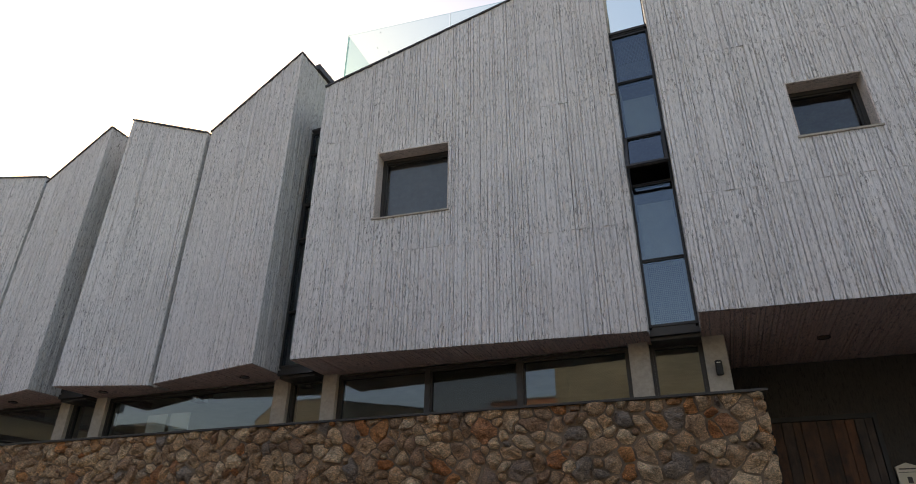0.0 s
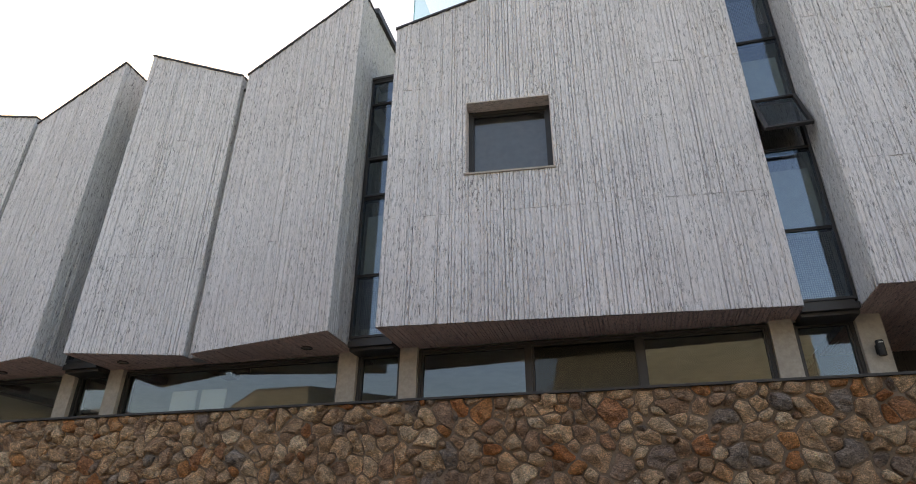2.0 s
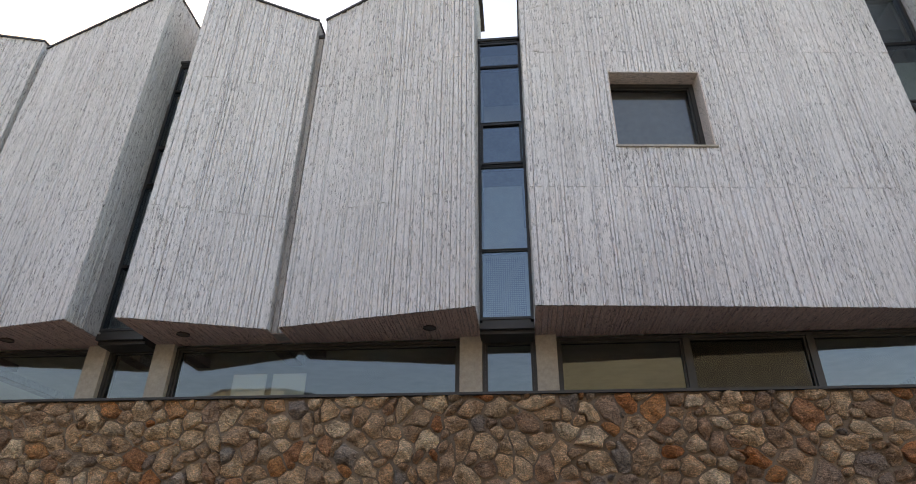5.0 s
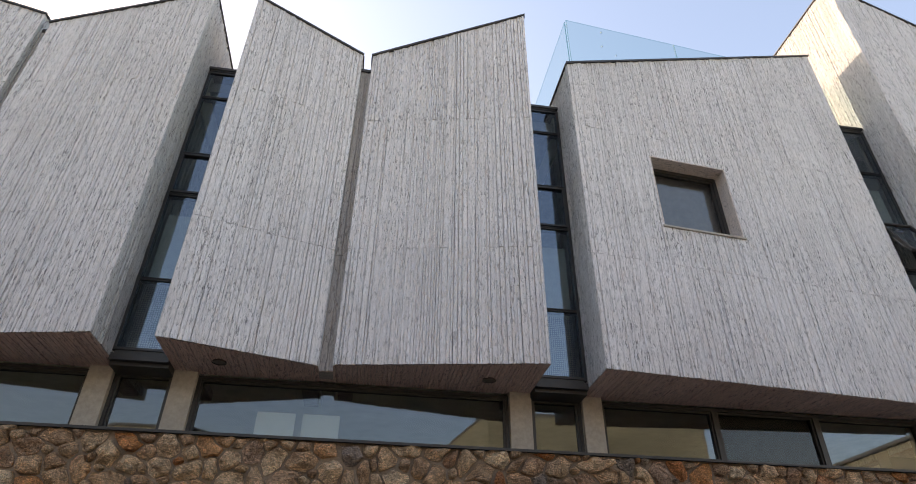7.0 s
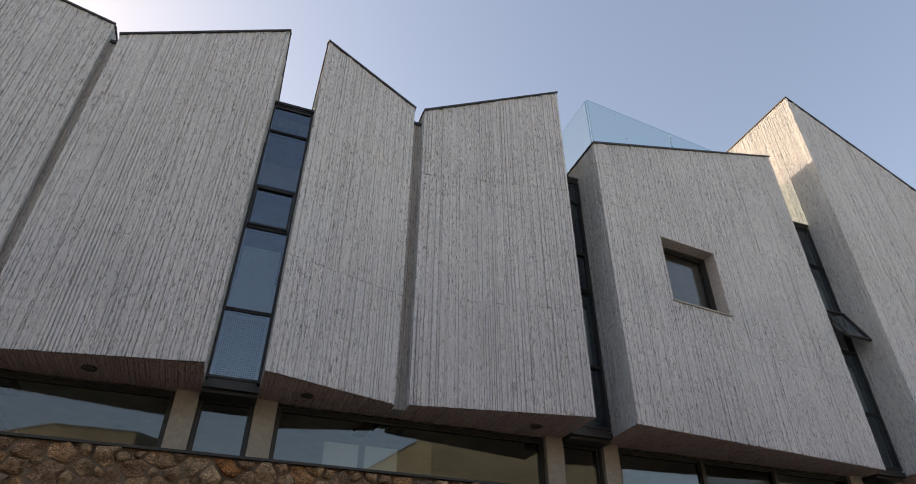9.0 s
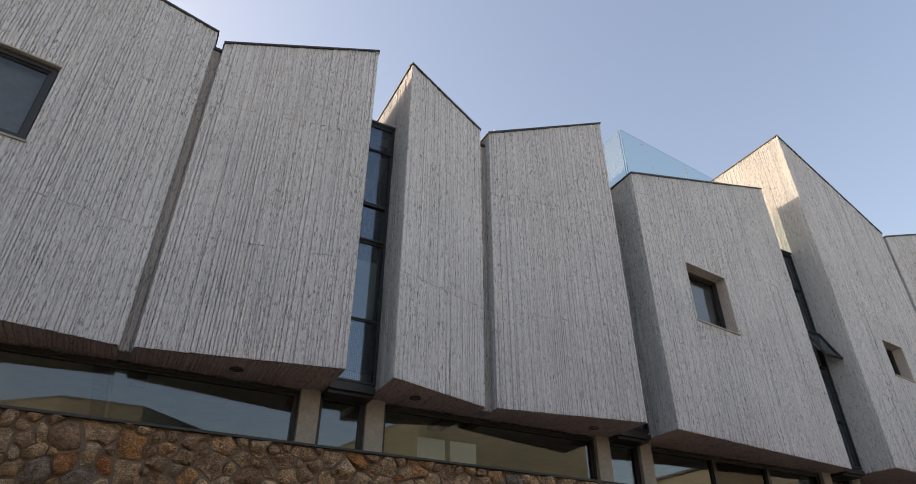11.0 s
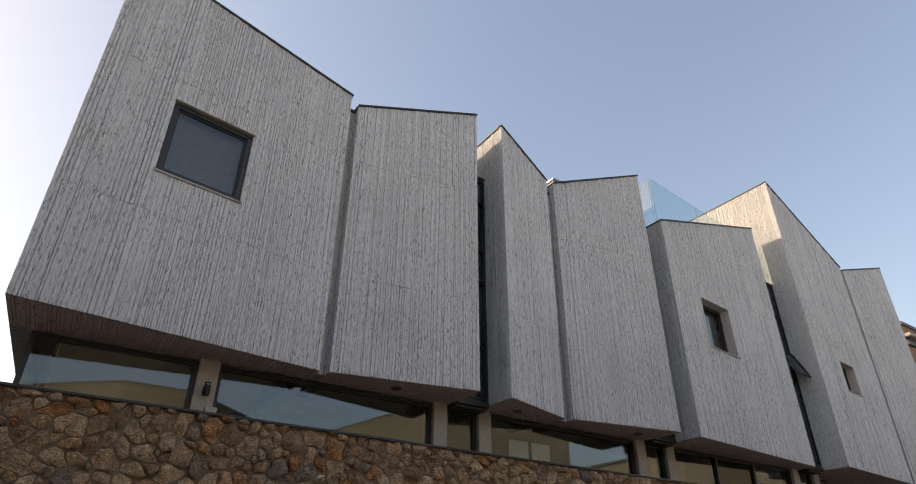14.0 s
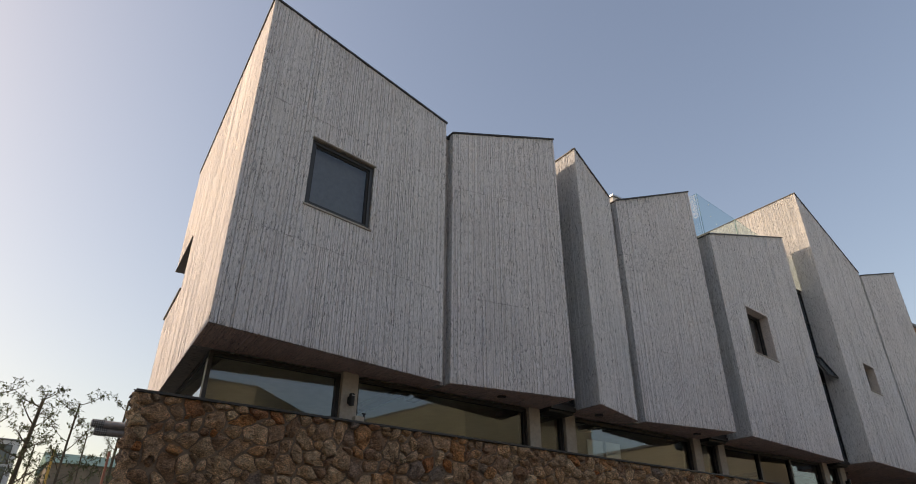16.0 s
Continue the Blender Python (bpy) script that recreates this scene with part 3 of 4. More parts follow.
# ---- tall glazed slots between the bays ----
def slot(number, x0, x1, marks, ajar=None, screens=(0, 1)):
    """A column of panes; marks: heights of its bars from the foot up; ajar: the index of an awning pane that stands open."""
    y = 7.93
    f = Face((x0, y), (x1, y), (0, -1))
    n = f.length
    top = empty("window_%d" % number, "tall narrow glazed slot with dark bronze bars between two bays", "window", "structure")
    for k, (z0, z1) in enumerate(zip(marks, marks[1:])):
        if k == ajar:
            tilt = radians(25)
            sash = part("sash", sash_frame(n, z1 - z0), FRAME, top, "awning sash standing open")
            sash.matrix_local = Matrix.Translation((x0, y - 0.02, z1 - 0.03)) @ Matrix.Rotation(-tilt, 4, "X")
            sheet("pane", Face((0, -0.02), (n, -0.02), (0, -1)), 0.07, n - 0.07, -(z1 - z0) + 0.1, -0.06, 0.0, PANE, sash)
            bm = bmesh.new()
            for u in (0.03, n - 0.045):
                add_box(bm, u, u + 0.015, 0.0, 0.02, -(z1 - z0) * 0.75, -(z1 - z0) * 0.3)
            part("stay", bm, STEEL, sash)
        else:
            sheet("pane", f, 0.03, n - 0.03, z0 + 0.012, z1 - 0.012, -0.018, PANE, top)
            if k == 2:
                sash = part("sash", sash_frame(n - 0.04, z1 - z0 - 0.006, 0.026), FRAME, top, "closed awning sash")
                sash.matrix_local = Matrix.Translation((x0 + 0.02, y + 0.028, z1 - 0.017))
    for k in screens:
        if k in (1, 3):
            bm = bmesh.new()
            bar(bm, f, 0.06, n - 0.06, marks[k] + 0.03, marks[k + 1] - 0.22, -0.16, -0.155)
            part("blind", bm, PALE_SCREEN, top, "grey-green blind drawn most of the way")
            continue
        bm = bmesh.new()
        for i in range(19):
            u = 0.08 + (n - 0.16) * i / 18
            bar(bm, f, u - 0.003, u + 0.003, marks[k] + 0.04, marks[k + 1] - 0.04, -0.12, -0.117)
        rows = int((marks[k + 1] - marks[k] - 0.08) / 0.026)
        for i in range(rows):
            z = marks[k] + 0.05 + 0.026 * i
            bar(bm, f, 0.075, n - 0.075, z - 0.003, z + 0.003, -0.1225, -0.1205)
        mesh_screen = part("mesh_screen", bm, SCREEN, top, "fine square mesh behind the pane")
        mesh_screen["kind"] = "stuff"
    for u in (0.0, n - 0.034):
        bm = bmesh.new()
        bar(bm, f, u, u + 0.034, marks[0], marks[-1], -0.1, 0.0)
        part("jamb", bm, FRAME, top)
    for i, z in enumerate(marks):
        bm = bmesh.new()
        thick = 0.036 if 0 < i < len(marks) - 1 else 0.075
        bar(bm, f, 0.034, n - 0.034, z - thick / 2, z - 0.008, -0.1, 0.002)
        bar(bm, f, 0.034, n - 0.034, z + 0.008, z + thick / 2, -0.1, 0.002)
        bar(bm, f, 0.034, n - 0.034, z - 0.008, z + 0.008, -0.1, -0.012)
        part("transom", bm, FRAME, top)
    bm = bmesh.new()
    bar(bm, f, 0, n, marks[-1] + 0.037, marks[-1] + 0.08, -1.2, 0.02)
    part("head_flashing", bm, FLASHING, top)
    # added box that stops the sun from shining in behind the top panes
    bm = bmesh.new()
    bar(bm, f, 0.005, n - 0.005, 8.3, marks[-1] + 0.036, -1.15, -1.1)
    bar(bm, f, 0.005, 0.03, 8.3, marks[-1] + 0.036, -1.099, -0.13)
    bar(bm, f, n - 0.03, n - 0.005, 8.3, marks[-1] + 0.036, -1.099, -0.13)
    part("lining", bm, ROOM, top, "added lining that keeps sun out behind the top panes")
    bm = bmesh.new()
    bar(bm, f, 0, n, marks[0] - 0.11, marks[0] - 0.037, -0.34, 0.015)
    bar(bm, f, 0, n, marks[0] - 0.15, marks[0] - 0.112, -0.34, -0.05)
    part("foot_panel", bm, FRAME, top)
    return top


def sash_frame(n, high, t=0.04):
    bm = bmesh.new()
    add_box(bm, 0.02, 0.02 + t, -0.045, 0.0, -high + 0.04, 0)
    add_box(bm, n - 0.02 - t, n - 0.02, -0.045, 0.0, -high + 0.04, 0)
    add_box(bm, 0.02 + t, n - 0.02 - t, -0.045, 0.0, -t, 0)
    add_box(bm, 0.02 + t, n - 0.02 - t, -0.045, 0.0, -high + 0.04, -high + 0.04 + t)
    return bm


slot(1, -11.07, -10.47, (4.59, 5.47, 6.69, 7.37, 8.42, 8.94))
slot(2, -6.46, -5.84, (4.60, 5.50, 6.74, 7.46, 8.50, 8.98))
slot(3, -1.03, -0.45, (4.60, 5.50, 6.63, 7.42, 8.45, 9.39), ajar=2, screens=(0, 1, 3, 4))

# ---- strip windows over the stone wall ----
STRIP_Y, STRIP_LOW, STRIP_HIGH = 8.27, 3.79, 4.49
number = 4
SPANS = [(-16.82, -14.93), (-14.67, -11.34), (-11.09, -10.47), (-10.22, -6.71), (-6.45, -5.83), (-5.59, -4.13), (-4.13, -2.78), (-2.78, -1.33), (-1.08, -0.45)]
for x0, x1 in SPANS:
    w = empty("window_%d" % number, "low strip window in a dark bronze frame over the stone wall", "window", "structure")
    framed("strip", Face((x0, STRIP_Y), (x1, STRIP_Y), (0, -1)), 0, x1 - x0, STRIP_LOW, STRIP_HIGH, 0.0, w, glazing=STRIP_SHADE if x0 == -4.13 else STRIP_PANE, wide=0.036, deep=0.09)
    if x0 == -4.13:
        bm = bmesh.new()
        bar(bm, Face((x0, STRIP_Y), (x1, STRIP_Y), (0, -1)), 0.05, x1 - x0 - 0.05, STRIP_LOW + 0.05, STRIP_HIGH - 0.05, -0.105, -0.1)
        part("insect_screen", bm, DARK_SCREEN, w, "grey insect screen behind the pane")
    number += 1
side_strip = empty("window_%d" % number, "strip window turning the corner under the bay", "window", "structure")
framed("strip", Face((-16.82, STRIP_Y + 0.012), (-16.53, 12.5), (-1, 0)), 0, 4.23, STRIP_LOW, STRIP_HIGH, 0.0, side_strip, glazing=STRIP_PANE, wide=0.028, deep=0.05)

for x0, x1 in ((-14.93, -14.67), (-11.34, -11.09), (-10.47, -10.22), (-6.71, -6.45), (-5.83, -5.59), (-1.33, -1.08), (-0.45, -0.19)):
    c = box("column", x0, x1, 8.2, 8.5, 3.7, 4.524, COLUMN, bevel=0.008)
    tagged(c, "short tan concrete pier between strip windows", "column", "piers over the stone wall", "structure")

# rooms behind the glass
tagged(box("floor", -16.7, -0.1, 8.4, 13.0, 3.5, 3.7, ROOM), "dim floor behind the strip windows", "floor", kind="structure")
tagged(box("wall_back", -16.45, 5.5, 13.0, 13.2, 3.5, 8.9, ROOM), "dim inner wall behind the windows", "wall", kind="structure")
tagged(box("ceiling", -16.5, 5.4, 8.28, 13.0, 4.62, 4.85, ROOM), "dim slab between the storeys", "ceiling", kind="structure")
tagged(box("roof", -15.9, 5.4, 8.12, 13.2, 8.72, 8.9, ROOFING), "flat roof behind the bays", "roof", kind="structure")
tagged(box("wall_rear", -15.8, 5.4, 13.2, 13.4, GROUND, 8.9, ROOM), "rear wall of the building", "wall", kind="structure")
for x0, x1 in ((-9.57, -9.14), (-9.06, -8.64)):
    b = box("roller_blind", x0, x1, 8.56, 8.575, 3.78, 4.22, BLIND)
    tagged(b, "pale half-drawn blind behind the strip window", "blind", "blinds behind the strip window")


# ---- recessed lamps and wall lamps ----
def downlight(x, y):
    bm = bmesh.new()
    bmesh.ops.create_cone(bm, segments=28, radius1=0.078, radius2=0.07, depth=0.03, cap_ends=False)
    bmesh.ops.create_cone(bm, segments=28, radius1=0.066, radius2=0.078, depth=0.03, cap_ends=False)
    top = part("downlight", bm, LAMP_TRIM)
    top.location = (x, y, SOFFIT - 0.012)
    bm = bmesh.new()
    bmesh.ops.create_cone(bm, segments=28, radius1=0.064, radius2=0.064, depth=0.01, cap_ends=True)
    lens = part("lens", bm, LENS, top)
    lens.location = (0, 0, -0.004)
    tagged(top, "round recessed lamp with a dark trim in the soffit", "lamp", "recessed soffit lamps")


for x, y in ((-7.02, 7.86), (-9.94, 7.86), (0.94, 8.7), (-12.2, 7.9)):
    downlight(x, y)


def wall_lamp(x, z):
    bm = bmesh.new()
    r = bmesh.ops.create_cone(bm, segments=24, radius1=0.04, radius2=0.04, depth=0.17, cap_ends=True)
    bmesh.ops.bevel(bm, geom=[e for e in bm.edges if abs(e.verts[0].co.z - e.verts[1].co.z) < 1e-4], offset=0.006, segments=2, affect="EDGES")
    top = part("wall_lamp", bm, BLACK, smooth=False)
    top.location = (x, 8.115, z)
    bm = bmesh.new()
    add_box(bm, -0.03, 0.03, 0.03, 0.085, -0.05, 0.05, 0.004)
    part("bracket", bm, BLACK, top)
    bm = bmesh.new()
    bmesh.ops.create_cone(bm, segments=24, radius1=0.043, radius2=0.043, depth=0.006, cap_ends=True)
    part("band", bm, BLACK, top).location = (0, 0, -0.012)
    bm = bmesh.new()
    add_box(bm, -0.022, 0.022, -0.0425, -0.0385, 0.05, 0.058)
    part("trim_bar", bm, STEEL, top, "short bright metal bar")
    tagged(top, "small black cylinder lamp fixed to a pier", "lamp", "wall lamps on the piers")


wall_lamp(-14.80, 4.105)
wall_lamp(-0.31, 4.09)

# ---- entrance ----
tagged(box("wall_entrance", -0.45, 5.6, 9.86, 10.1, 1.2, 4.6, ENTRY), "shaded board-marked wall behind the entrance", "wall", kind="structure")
# landing and steps are dark to cut light bounced into the recess
tagged(box("entrance_floor", 0.1, 5.6, 7.9, 9.86, GROUND, 1.35, DARK_STONE), "raised landing before the entrance", "floor", kind="structure")
for i, z in enumerate((0.59, 0.78, 0.97, 1.16)):
    s = box("step", 0.3, 5.6, 6.7 + 0.3 * i, 7.0 + 0.3 * i if i < 3 else 7.9, GROUND, z, DARK_STONE)
    tagged(s, "broad stone step up to the entrance", "step", "entrance steps", "structure")
# added on the right of the recess to keep daylight out
tagged(box("wall_entrance_blocker", 5.3, 5.56, 7.5, 9.86, GROUND, 4.5, ENTRY), "added concrete wall that darkens the entrance recess", "wall", kind="structure")
door = empty("door_1", "closed door of mixed reclaimed timber planks in a dark frame", "door", "structure")
bm = bmesh.new()
fd = Face((0.2, 9.84), (1.5, 9.84), (0, -1))
bar(bm, fd, 0.0, 0.05, 1.35, 3.78, -0.02, 0.05)
bar(bm, fd, 1.23, 1.28, 1.35, 3.78, -0.02, 0.05)
bar(bm, fd, 0.05, 1.23, 3.72, 3.78, -0.02, 0.05)
part("frame", bm, BLACK, door)


def timber():
    m, n, l, p = mat("reclaimed_timber")
    r = n.new("ShaderNodeObjectInfo").outputs["Random"]
    base = ramp(n, l, r, [(0.0, (0.062, 0.028, 0.014)), (0.3, (0.12, 0.045, 0.018)), (0.55, (0.05, 0.04, 0.035)), (0.8, (0.085, 0.036, 0.017)), (1.0, (0.115, 0.06, 0.028))])
    g = noise_tex(n, l, place(n, l, (1, 1, 0.06)), 60, 5, 0.7)
    s = noise_tex(n, l, place(n, l, (1, 1, 0.5)), 7, 5, 0.7)
    c = mix(n, l, "MULTIPLY", 1.0, base, ramp(n, l, g, [(0.3, grey(0.6)), (0.7, grey(1.2))]))
    c = mix(n, l, "MULTIPLY", 1.0, c, ramp(n, l, s, [(0.35, grey(0.35)), (0.62, grey(1.3))]))
    l.new(c, p.inputs["Base Color"])
    p.inputs["Roughness"].default_value = 0.7
    bump(n, l, p, g, 0.4, 0.01)
    return m


TIMBER = timber()
rng = random.Random(4)
at = 0.25
while at < 1.42:
    wide = min(rng.uniform(0.09, 0.2), 1.425 - at)
    if 1.425 - at - wide < 0.05:
        wide = 1.425 - at
    box("plank", at + 0.003, at + wide - 0.003, 9.815 - rng.uniform(0, 0.012), 9.85, 1.36, 3.715, TIMBER, door, bevel=0.003)
    at += wide

# small sign beside the door
sign = box("sign", 1.52, 1.76, 9.80, 9.855, 2.75, 3.12, SIGN, bevel=0.004)
tagged(sign, "cream house-shaped notice board with a dark rule", "sign")
bm = bmesh.new()
vs = [bm.verts.new(p) for p in ((1.52, 9.80, 3.12), (1.76, 9.80, 3.12), (1.64, 9.80, 3.165), (1.52, 9.855, 3.12), (1.76, 9.855, 3.12), (1.64, 9.855, 3.165))]
for f in ((0, 1, 2), (3, 5, 4), (0, 2, 5, 3), (1, 4, 5, 2), (0, 3, 4, 1)):
    bm.faces.new([vs[i] for i in f])
part("sign_top", bm, SIGN, sign)
for x0, x1, z0, z1 in ((1.55, 1.73, 3.085, 3.1), (1.54, 1.74, 3.05, 3.056), (1.615, 1.665, 2.93, 3.0)):
    part_bar = box("print_bar", x0, x1, 9.796, 9.801, z0, z1, INK, sign, bevel=0.0)

tagged(box("terrace", -5.8, -0.5, 8.4, 13.1, 8.905, 9.2, ROOFING), "flat roof terrace behind the wide bay", "terrace", kind="structure")
upstand = box("roof_upstand", -6.50, -6.40, 7.79, 9.0, 10.40, 10.53, FLASHING)
tagged(upstand, "dark metal upstand on the bay roof", "roof edge", kind="structure")

# ---- glass railing on the roof terrace ----
def railing():
    top = empty("glass_railing", "frameless pale green glass railing on the roof terrace", "railing")
    runs = [((-5.66, 7.56), (-3.69, 7.745)), ((-3.67, 7.747), (-1.85, 7.918)), ((-5.67, 7.60), (-5.67, 9.5)), ((-5.67, 9.52), (-5.67, 11.4)), ((-1.02, 8.24), (-0.475, 8.24))]
    for k, (a, b) in enumerate(runs):
        f = Face(a, b, (-1, 0) if k in (2, 3) else (0, -1))
        base = 9.35
        g = sheet("glass_panel", f, 0, f.length, base, 10.78, 0.008, RAIL_GLASS, top, 0.016)
        g.visible_shadow = True
        bm = bmesh.new()
        bar(bm, f, -0.002, 0.004, base, 10.782, -0.009, 0.009)
        part("glass_edge", bm, EDGE, g)
        if k == 0:
            for u, z in ((0.64, 10.70), (0.61, 10.33), (0.84, 10.17), (0.77, 9.98)):
                bm = bmesh.new()
                bmesh.ops.create_cone(bm, segments=14, radius1=0.009, radius2=0.009, depth=0.02, cap_ends=True)
                s = part("fixing", bm, STEEL, g)
                s.matrix_local = Matrix.Translation(f.at(u, z, -0.02)) @ Matrix.Rotation(radians(90), 4, "X")
    return top


railing()

# ---- the stone wall ----
WALL_X0, WALL_X1, WALL_Y, WALL_TOP = -17.62, 0.10, 7.90, 3.745
RETURN = 0.19
stone_wall = empty("stone_wall", "field stone retaining wall of tan, rust and grey stones", "wall", "structure")
bm = bmesh.new()
add_box(bm, WALL_X0 + 0.045, WALL_X1 - 0.045, WALL_Y + 0.034, WALL_Y + 0.42, GROUND, WALL_TOP)
made = add_box(bm, WALL_X0 + 0.045, WALL_X0 + 0.4, WALL_Y + 0.42, 13.2, GROUND, WALL_TOP)
for v in made:
    v.co.x += RETURN * (v.co.y - WALL_Y)
add_box(bm, WALL_X1 - 0.4, WALL_X1 - 0.045, WALL_Y + 0.42, 9.86, GROUND, WALL_TOP)
part("mortar_bed", bm, MORTAR, stone_wall)
bm = bmesh.new()
add_box(bm, WALL_X0, WALL_X1 + 0.03, WALL_Y - 0.035, 8.34, WALL_TOP + 0.002, WALL_TOP + 0.02, 0.003)
add_box(bm, WALL_X0 - 0.03, WALL_X1 + 0.03, WALL_Y - 0.035, WALL_Y - 0.03, WALL_TOP - 0.008, WALL_TOP + 0.002)
made = add_box(bm, WALL_X0, WALL_X0 + 0.42, 8.342, 13.0, WALL_TOP + 0.002, WALL_TOP + 0.02)
for v in made:
    v.co.x += RETURN * (v.co.y - WALL_Y)

part("coping", bm, FLASHING, stone_wall, "thin dark metal coping")

HATCH = (-8.4, 8.1, 9.97)
STONE = finish_stone(*stone_material())


def stone_rest_material():
    m, n, l, p = mat("field_stone_rest")
    return finish_stone(m, n, l, p, n.new("ShaderNodeNewGeometry").outputs["Random Per Island"])


STONE_REST = stone_rest_material()


def cells(width, height, rng, spokes=36):
    """Seeds of uneven size, stretch and lie in a strip, and the outline of the ground nearest to each."""
    seeds, grid, pitch = [], {}, 0.35
    scale = width * height / 40.0
    for radius, tries in ((0.114, 260), (0.094, 2000), (0.075, 7000), (0.057, 7000), (0.043, 1000)):
        for _ in range(int(tries * scale)):
            x, y, r = rng.uniform(0, width), rng.uniform(0, height), radius * rng.uniform(0.88, 1.12)
            a, s = rng.choice((0.0, 0.3, -0.4, 0.9, 1.5, 2.2)) + rng.uniform(-0.35, 0.35), rng.uniform(1.0, 2.5)
            k = (int(x / pitch), int(y / pitch))
            near = [q for i in (-1, 0, 1) for j in (-1, 0, 1) for q in grid.get((k[0] + i, k[1] + j), ())]
            if all((x - q[0]) ** 2 + (y - q[1]) ** 2 > ((r + q[2]) * 0.9) ** 2 for q in near):
                q = (x, y, r, math.cos(a), math.sin(a), math.sqrt(s))
                seeds.append(q)
                grid.setdefault(k, []).append(q)
    ways = np.linspace(0, math.tau, spokes, endpoint=False)
    out = []
    for q in seeds:
        x, y, r = q[:3]
        k = (int(x / pitch), int(y / pitch))
        near = np.array([q] + [o for i in (-2, -1, 0, 1, 2) for j in (-2, -1, 0, 1, 2) for o in grid.get((k[0] + i, k[1] + j), ()) if o is not q])
        turn = ways + rng.uniform(0, 0.3)
        lo, hi = np.zeros(spokes), np.full(spokes, 0.42)
        for _ in range(11):
            mid = (lo + hi) / 2
            px, py = x + mid * np.cos(turn), y + mid * np.sin(turn)
            dx, dy = px[None] - near[:, 0:1], py[None] - near[:, 1:2]
            u = (dx * near[:, 3:4] + dy * near[:, 4:5]) / near[:, 5:6]
            v = (dy * near[:, 3:4] - dx * near[:, 4:5]) * near[:, 5:6]
            d = np.sqrt(u * u + v * v) / near[:, 2:3]
            inside = (d[0] <= d[1:].min(0)) & (px >= 0) & (px <= width) & (py >= 0) & (py <= height)
            lo, hi = np.where(inside, mid, lo), np.where(inside, hi, mid)
        out.append((x, y, r, [(x + m * math.cos(a), y + m * math.sin(a)) for m, a in zip(lo, turn)]))
    return out


def corners(poly, slack):
    """The outline with only its real corners kept."""
    def keep(a, b):
        (ax, ay), (bx, by) = poly[a % len(poly)], poly[b % len(poly)]
        long = math.hypot(bx - ax, by - ay) or 1e-6
        far, at = 0.0, None
        for i in range(a + 1, b):
            x, y = poly[i % len(poly)]
            d = abs((bx - ax) * (y - ay) - (by - ay) * (x - ax)) / long
            if d > far:
                far, at = d, i
        return keep(a, at) + keep(at, b) if far > slack else [a]

    cx = sum(p[0] for p in poly) / len(poly)
    cy = sum(p[1] for p in poly) / len(poly)
    first = max(range(len(poly)), key=lambda i: (poly[i][0] - cx) ** 2 + (poly[i][1] - cy) ** 2)
    half = first + len(poly) // 2
    return [poly[i % len(poly)] for i in keep(first, half) + keep(half, first + len(poly))]


def stone_shape(poly, rng):
    """A split stone over a cell: an angular outline, and a face broken by flat cuts; points are (u, v, out)."""
    size = sum(math.dist(p, poly[i - len(poly) // 2]) for i, p in enumerate(poly)) / len(poly) / 2
    poly = corners(poly, max(0.007, size * 0.1))
    cx = sum(p[0] for p in poly) / len(poly)
    cy = sum(p[1] for p in poly) / len(poly)
    shrink = 1 - min(0.28, rng.uniform(0.007, 0.017) / size)
    pts = []
    for (x, y), (bx, by) in zip(poly, poly[1:] + poly[:1]):
        long = math.hypot(bx - x, by - y)
        steps = max(1, min(3, round(long / 0.06)))
        for s in range(steps):
            k = s / steps + (0.07 if s == 0 else 0)
            j = 0.05 * long if s else 0.0
            pts.append((cx + (x + (bx - x) * k - cx) * shrink + rng.uniform(-j, j), cy + (y + (by - y) * k - cy) * shrink + rng.uniform(-j, j)))
        if rng.random() < 0.75:
            pts.append((cx + (x + (bx - x) * 0.94 - cx) * shrink, cy + (y + (by - y) * 0.94 - cy) * shrink))
    proud = rng.uniform(0.06, 0.105)
    tx, ty = rng.uniform(-0.42, 0.42), rng.uniform(-0.42, 0.42)
    cuts = [(rng.uniform(0, math.tau), rng.uniform(0.0, 0.65) * size, rng.uniform(0.4, 1.3)) for _ in range(7)]

    def out_at(x, y, w):
        w += tx * (x - cx) + ty * (y - cy)
        drop = 0.0
        for a, far, steep in cuts:
            drop = max(drop, ((x - cx) * math.cos(a) + (y - cy) * math.sin(a) - far) * steep)
        return max(w - drop, 0.026)

    rings = []
    for k, w, rough in ((1.0, -0.06, 0.0), (0.99, proud * 0.6, 0.002), (0.93, proud * 0.92, 0.004), (0.7, proud * 1.02, 0.007), (0.46, proud * 1.06, 0.007), (0.22, proud * 1.08, 0.007)):
        ring = []
        for x, y in pts:
            kk = k * (1 + rng.uniform(-1, 1) * rough * 10)
            px, py = cx + (x - cx) * kk, cy + (y - cy) * kk
            ring.append((px, py, w if w < 0 else out_at(px, py, w) + rng.uniform(-1, 1) * rough))
        rings.append(ring)
    mid = (cx, cy, out_at(cx, cy, proud * rng.uniform(0.95, 1.2)))
    verts = [p for ring in rings for p in ring] + [mid]
    n = len(pts)
    faces = []
    for r in range(len(rings) - 1):
        for i in range(n):
            faces.append((r * n + i, r * n + (i + 1) % n, (r + 1) * n + (i + 1) % n, (r + 1) * n + i))
    last = (len(rings) - 1) * n
    faces += [(last + i, last + (i + 1) % n, len(verts) - 1) for i in range(n)]
    return verts, faces


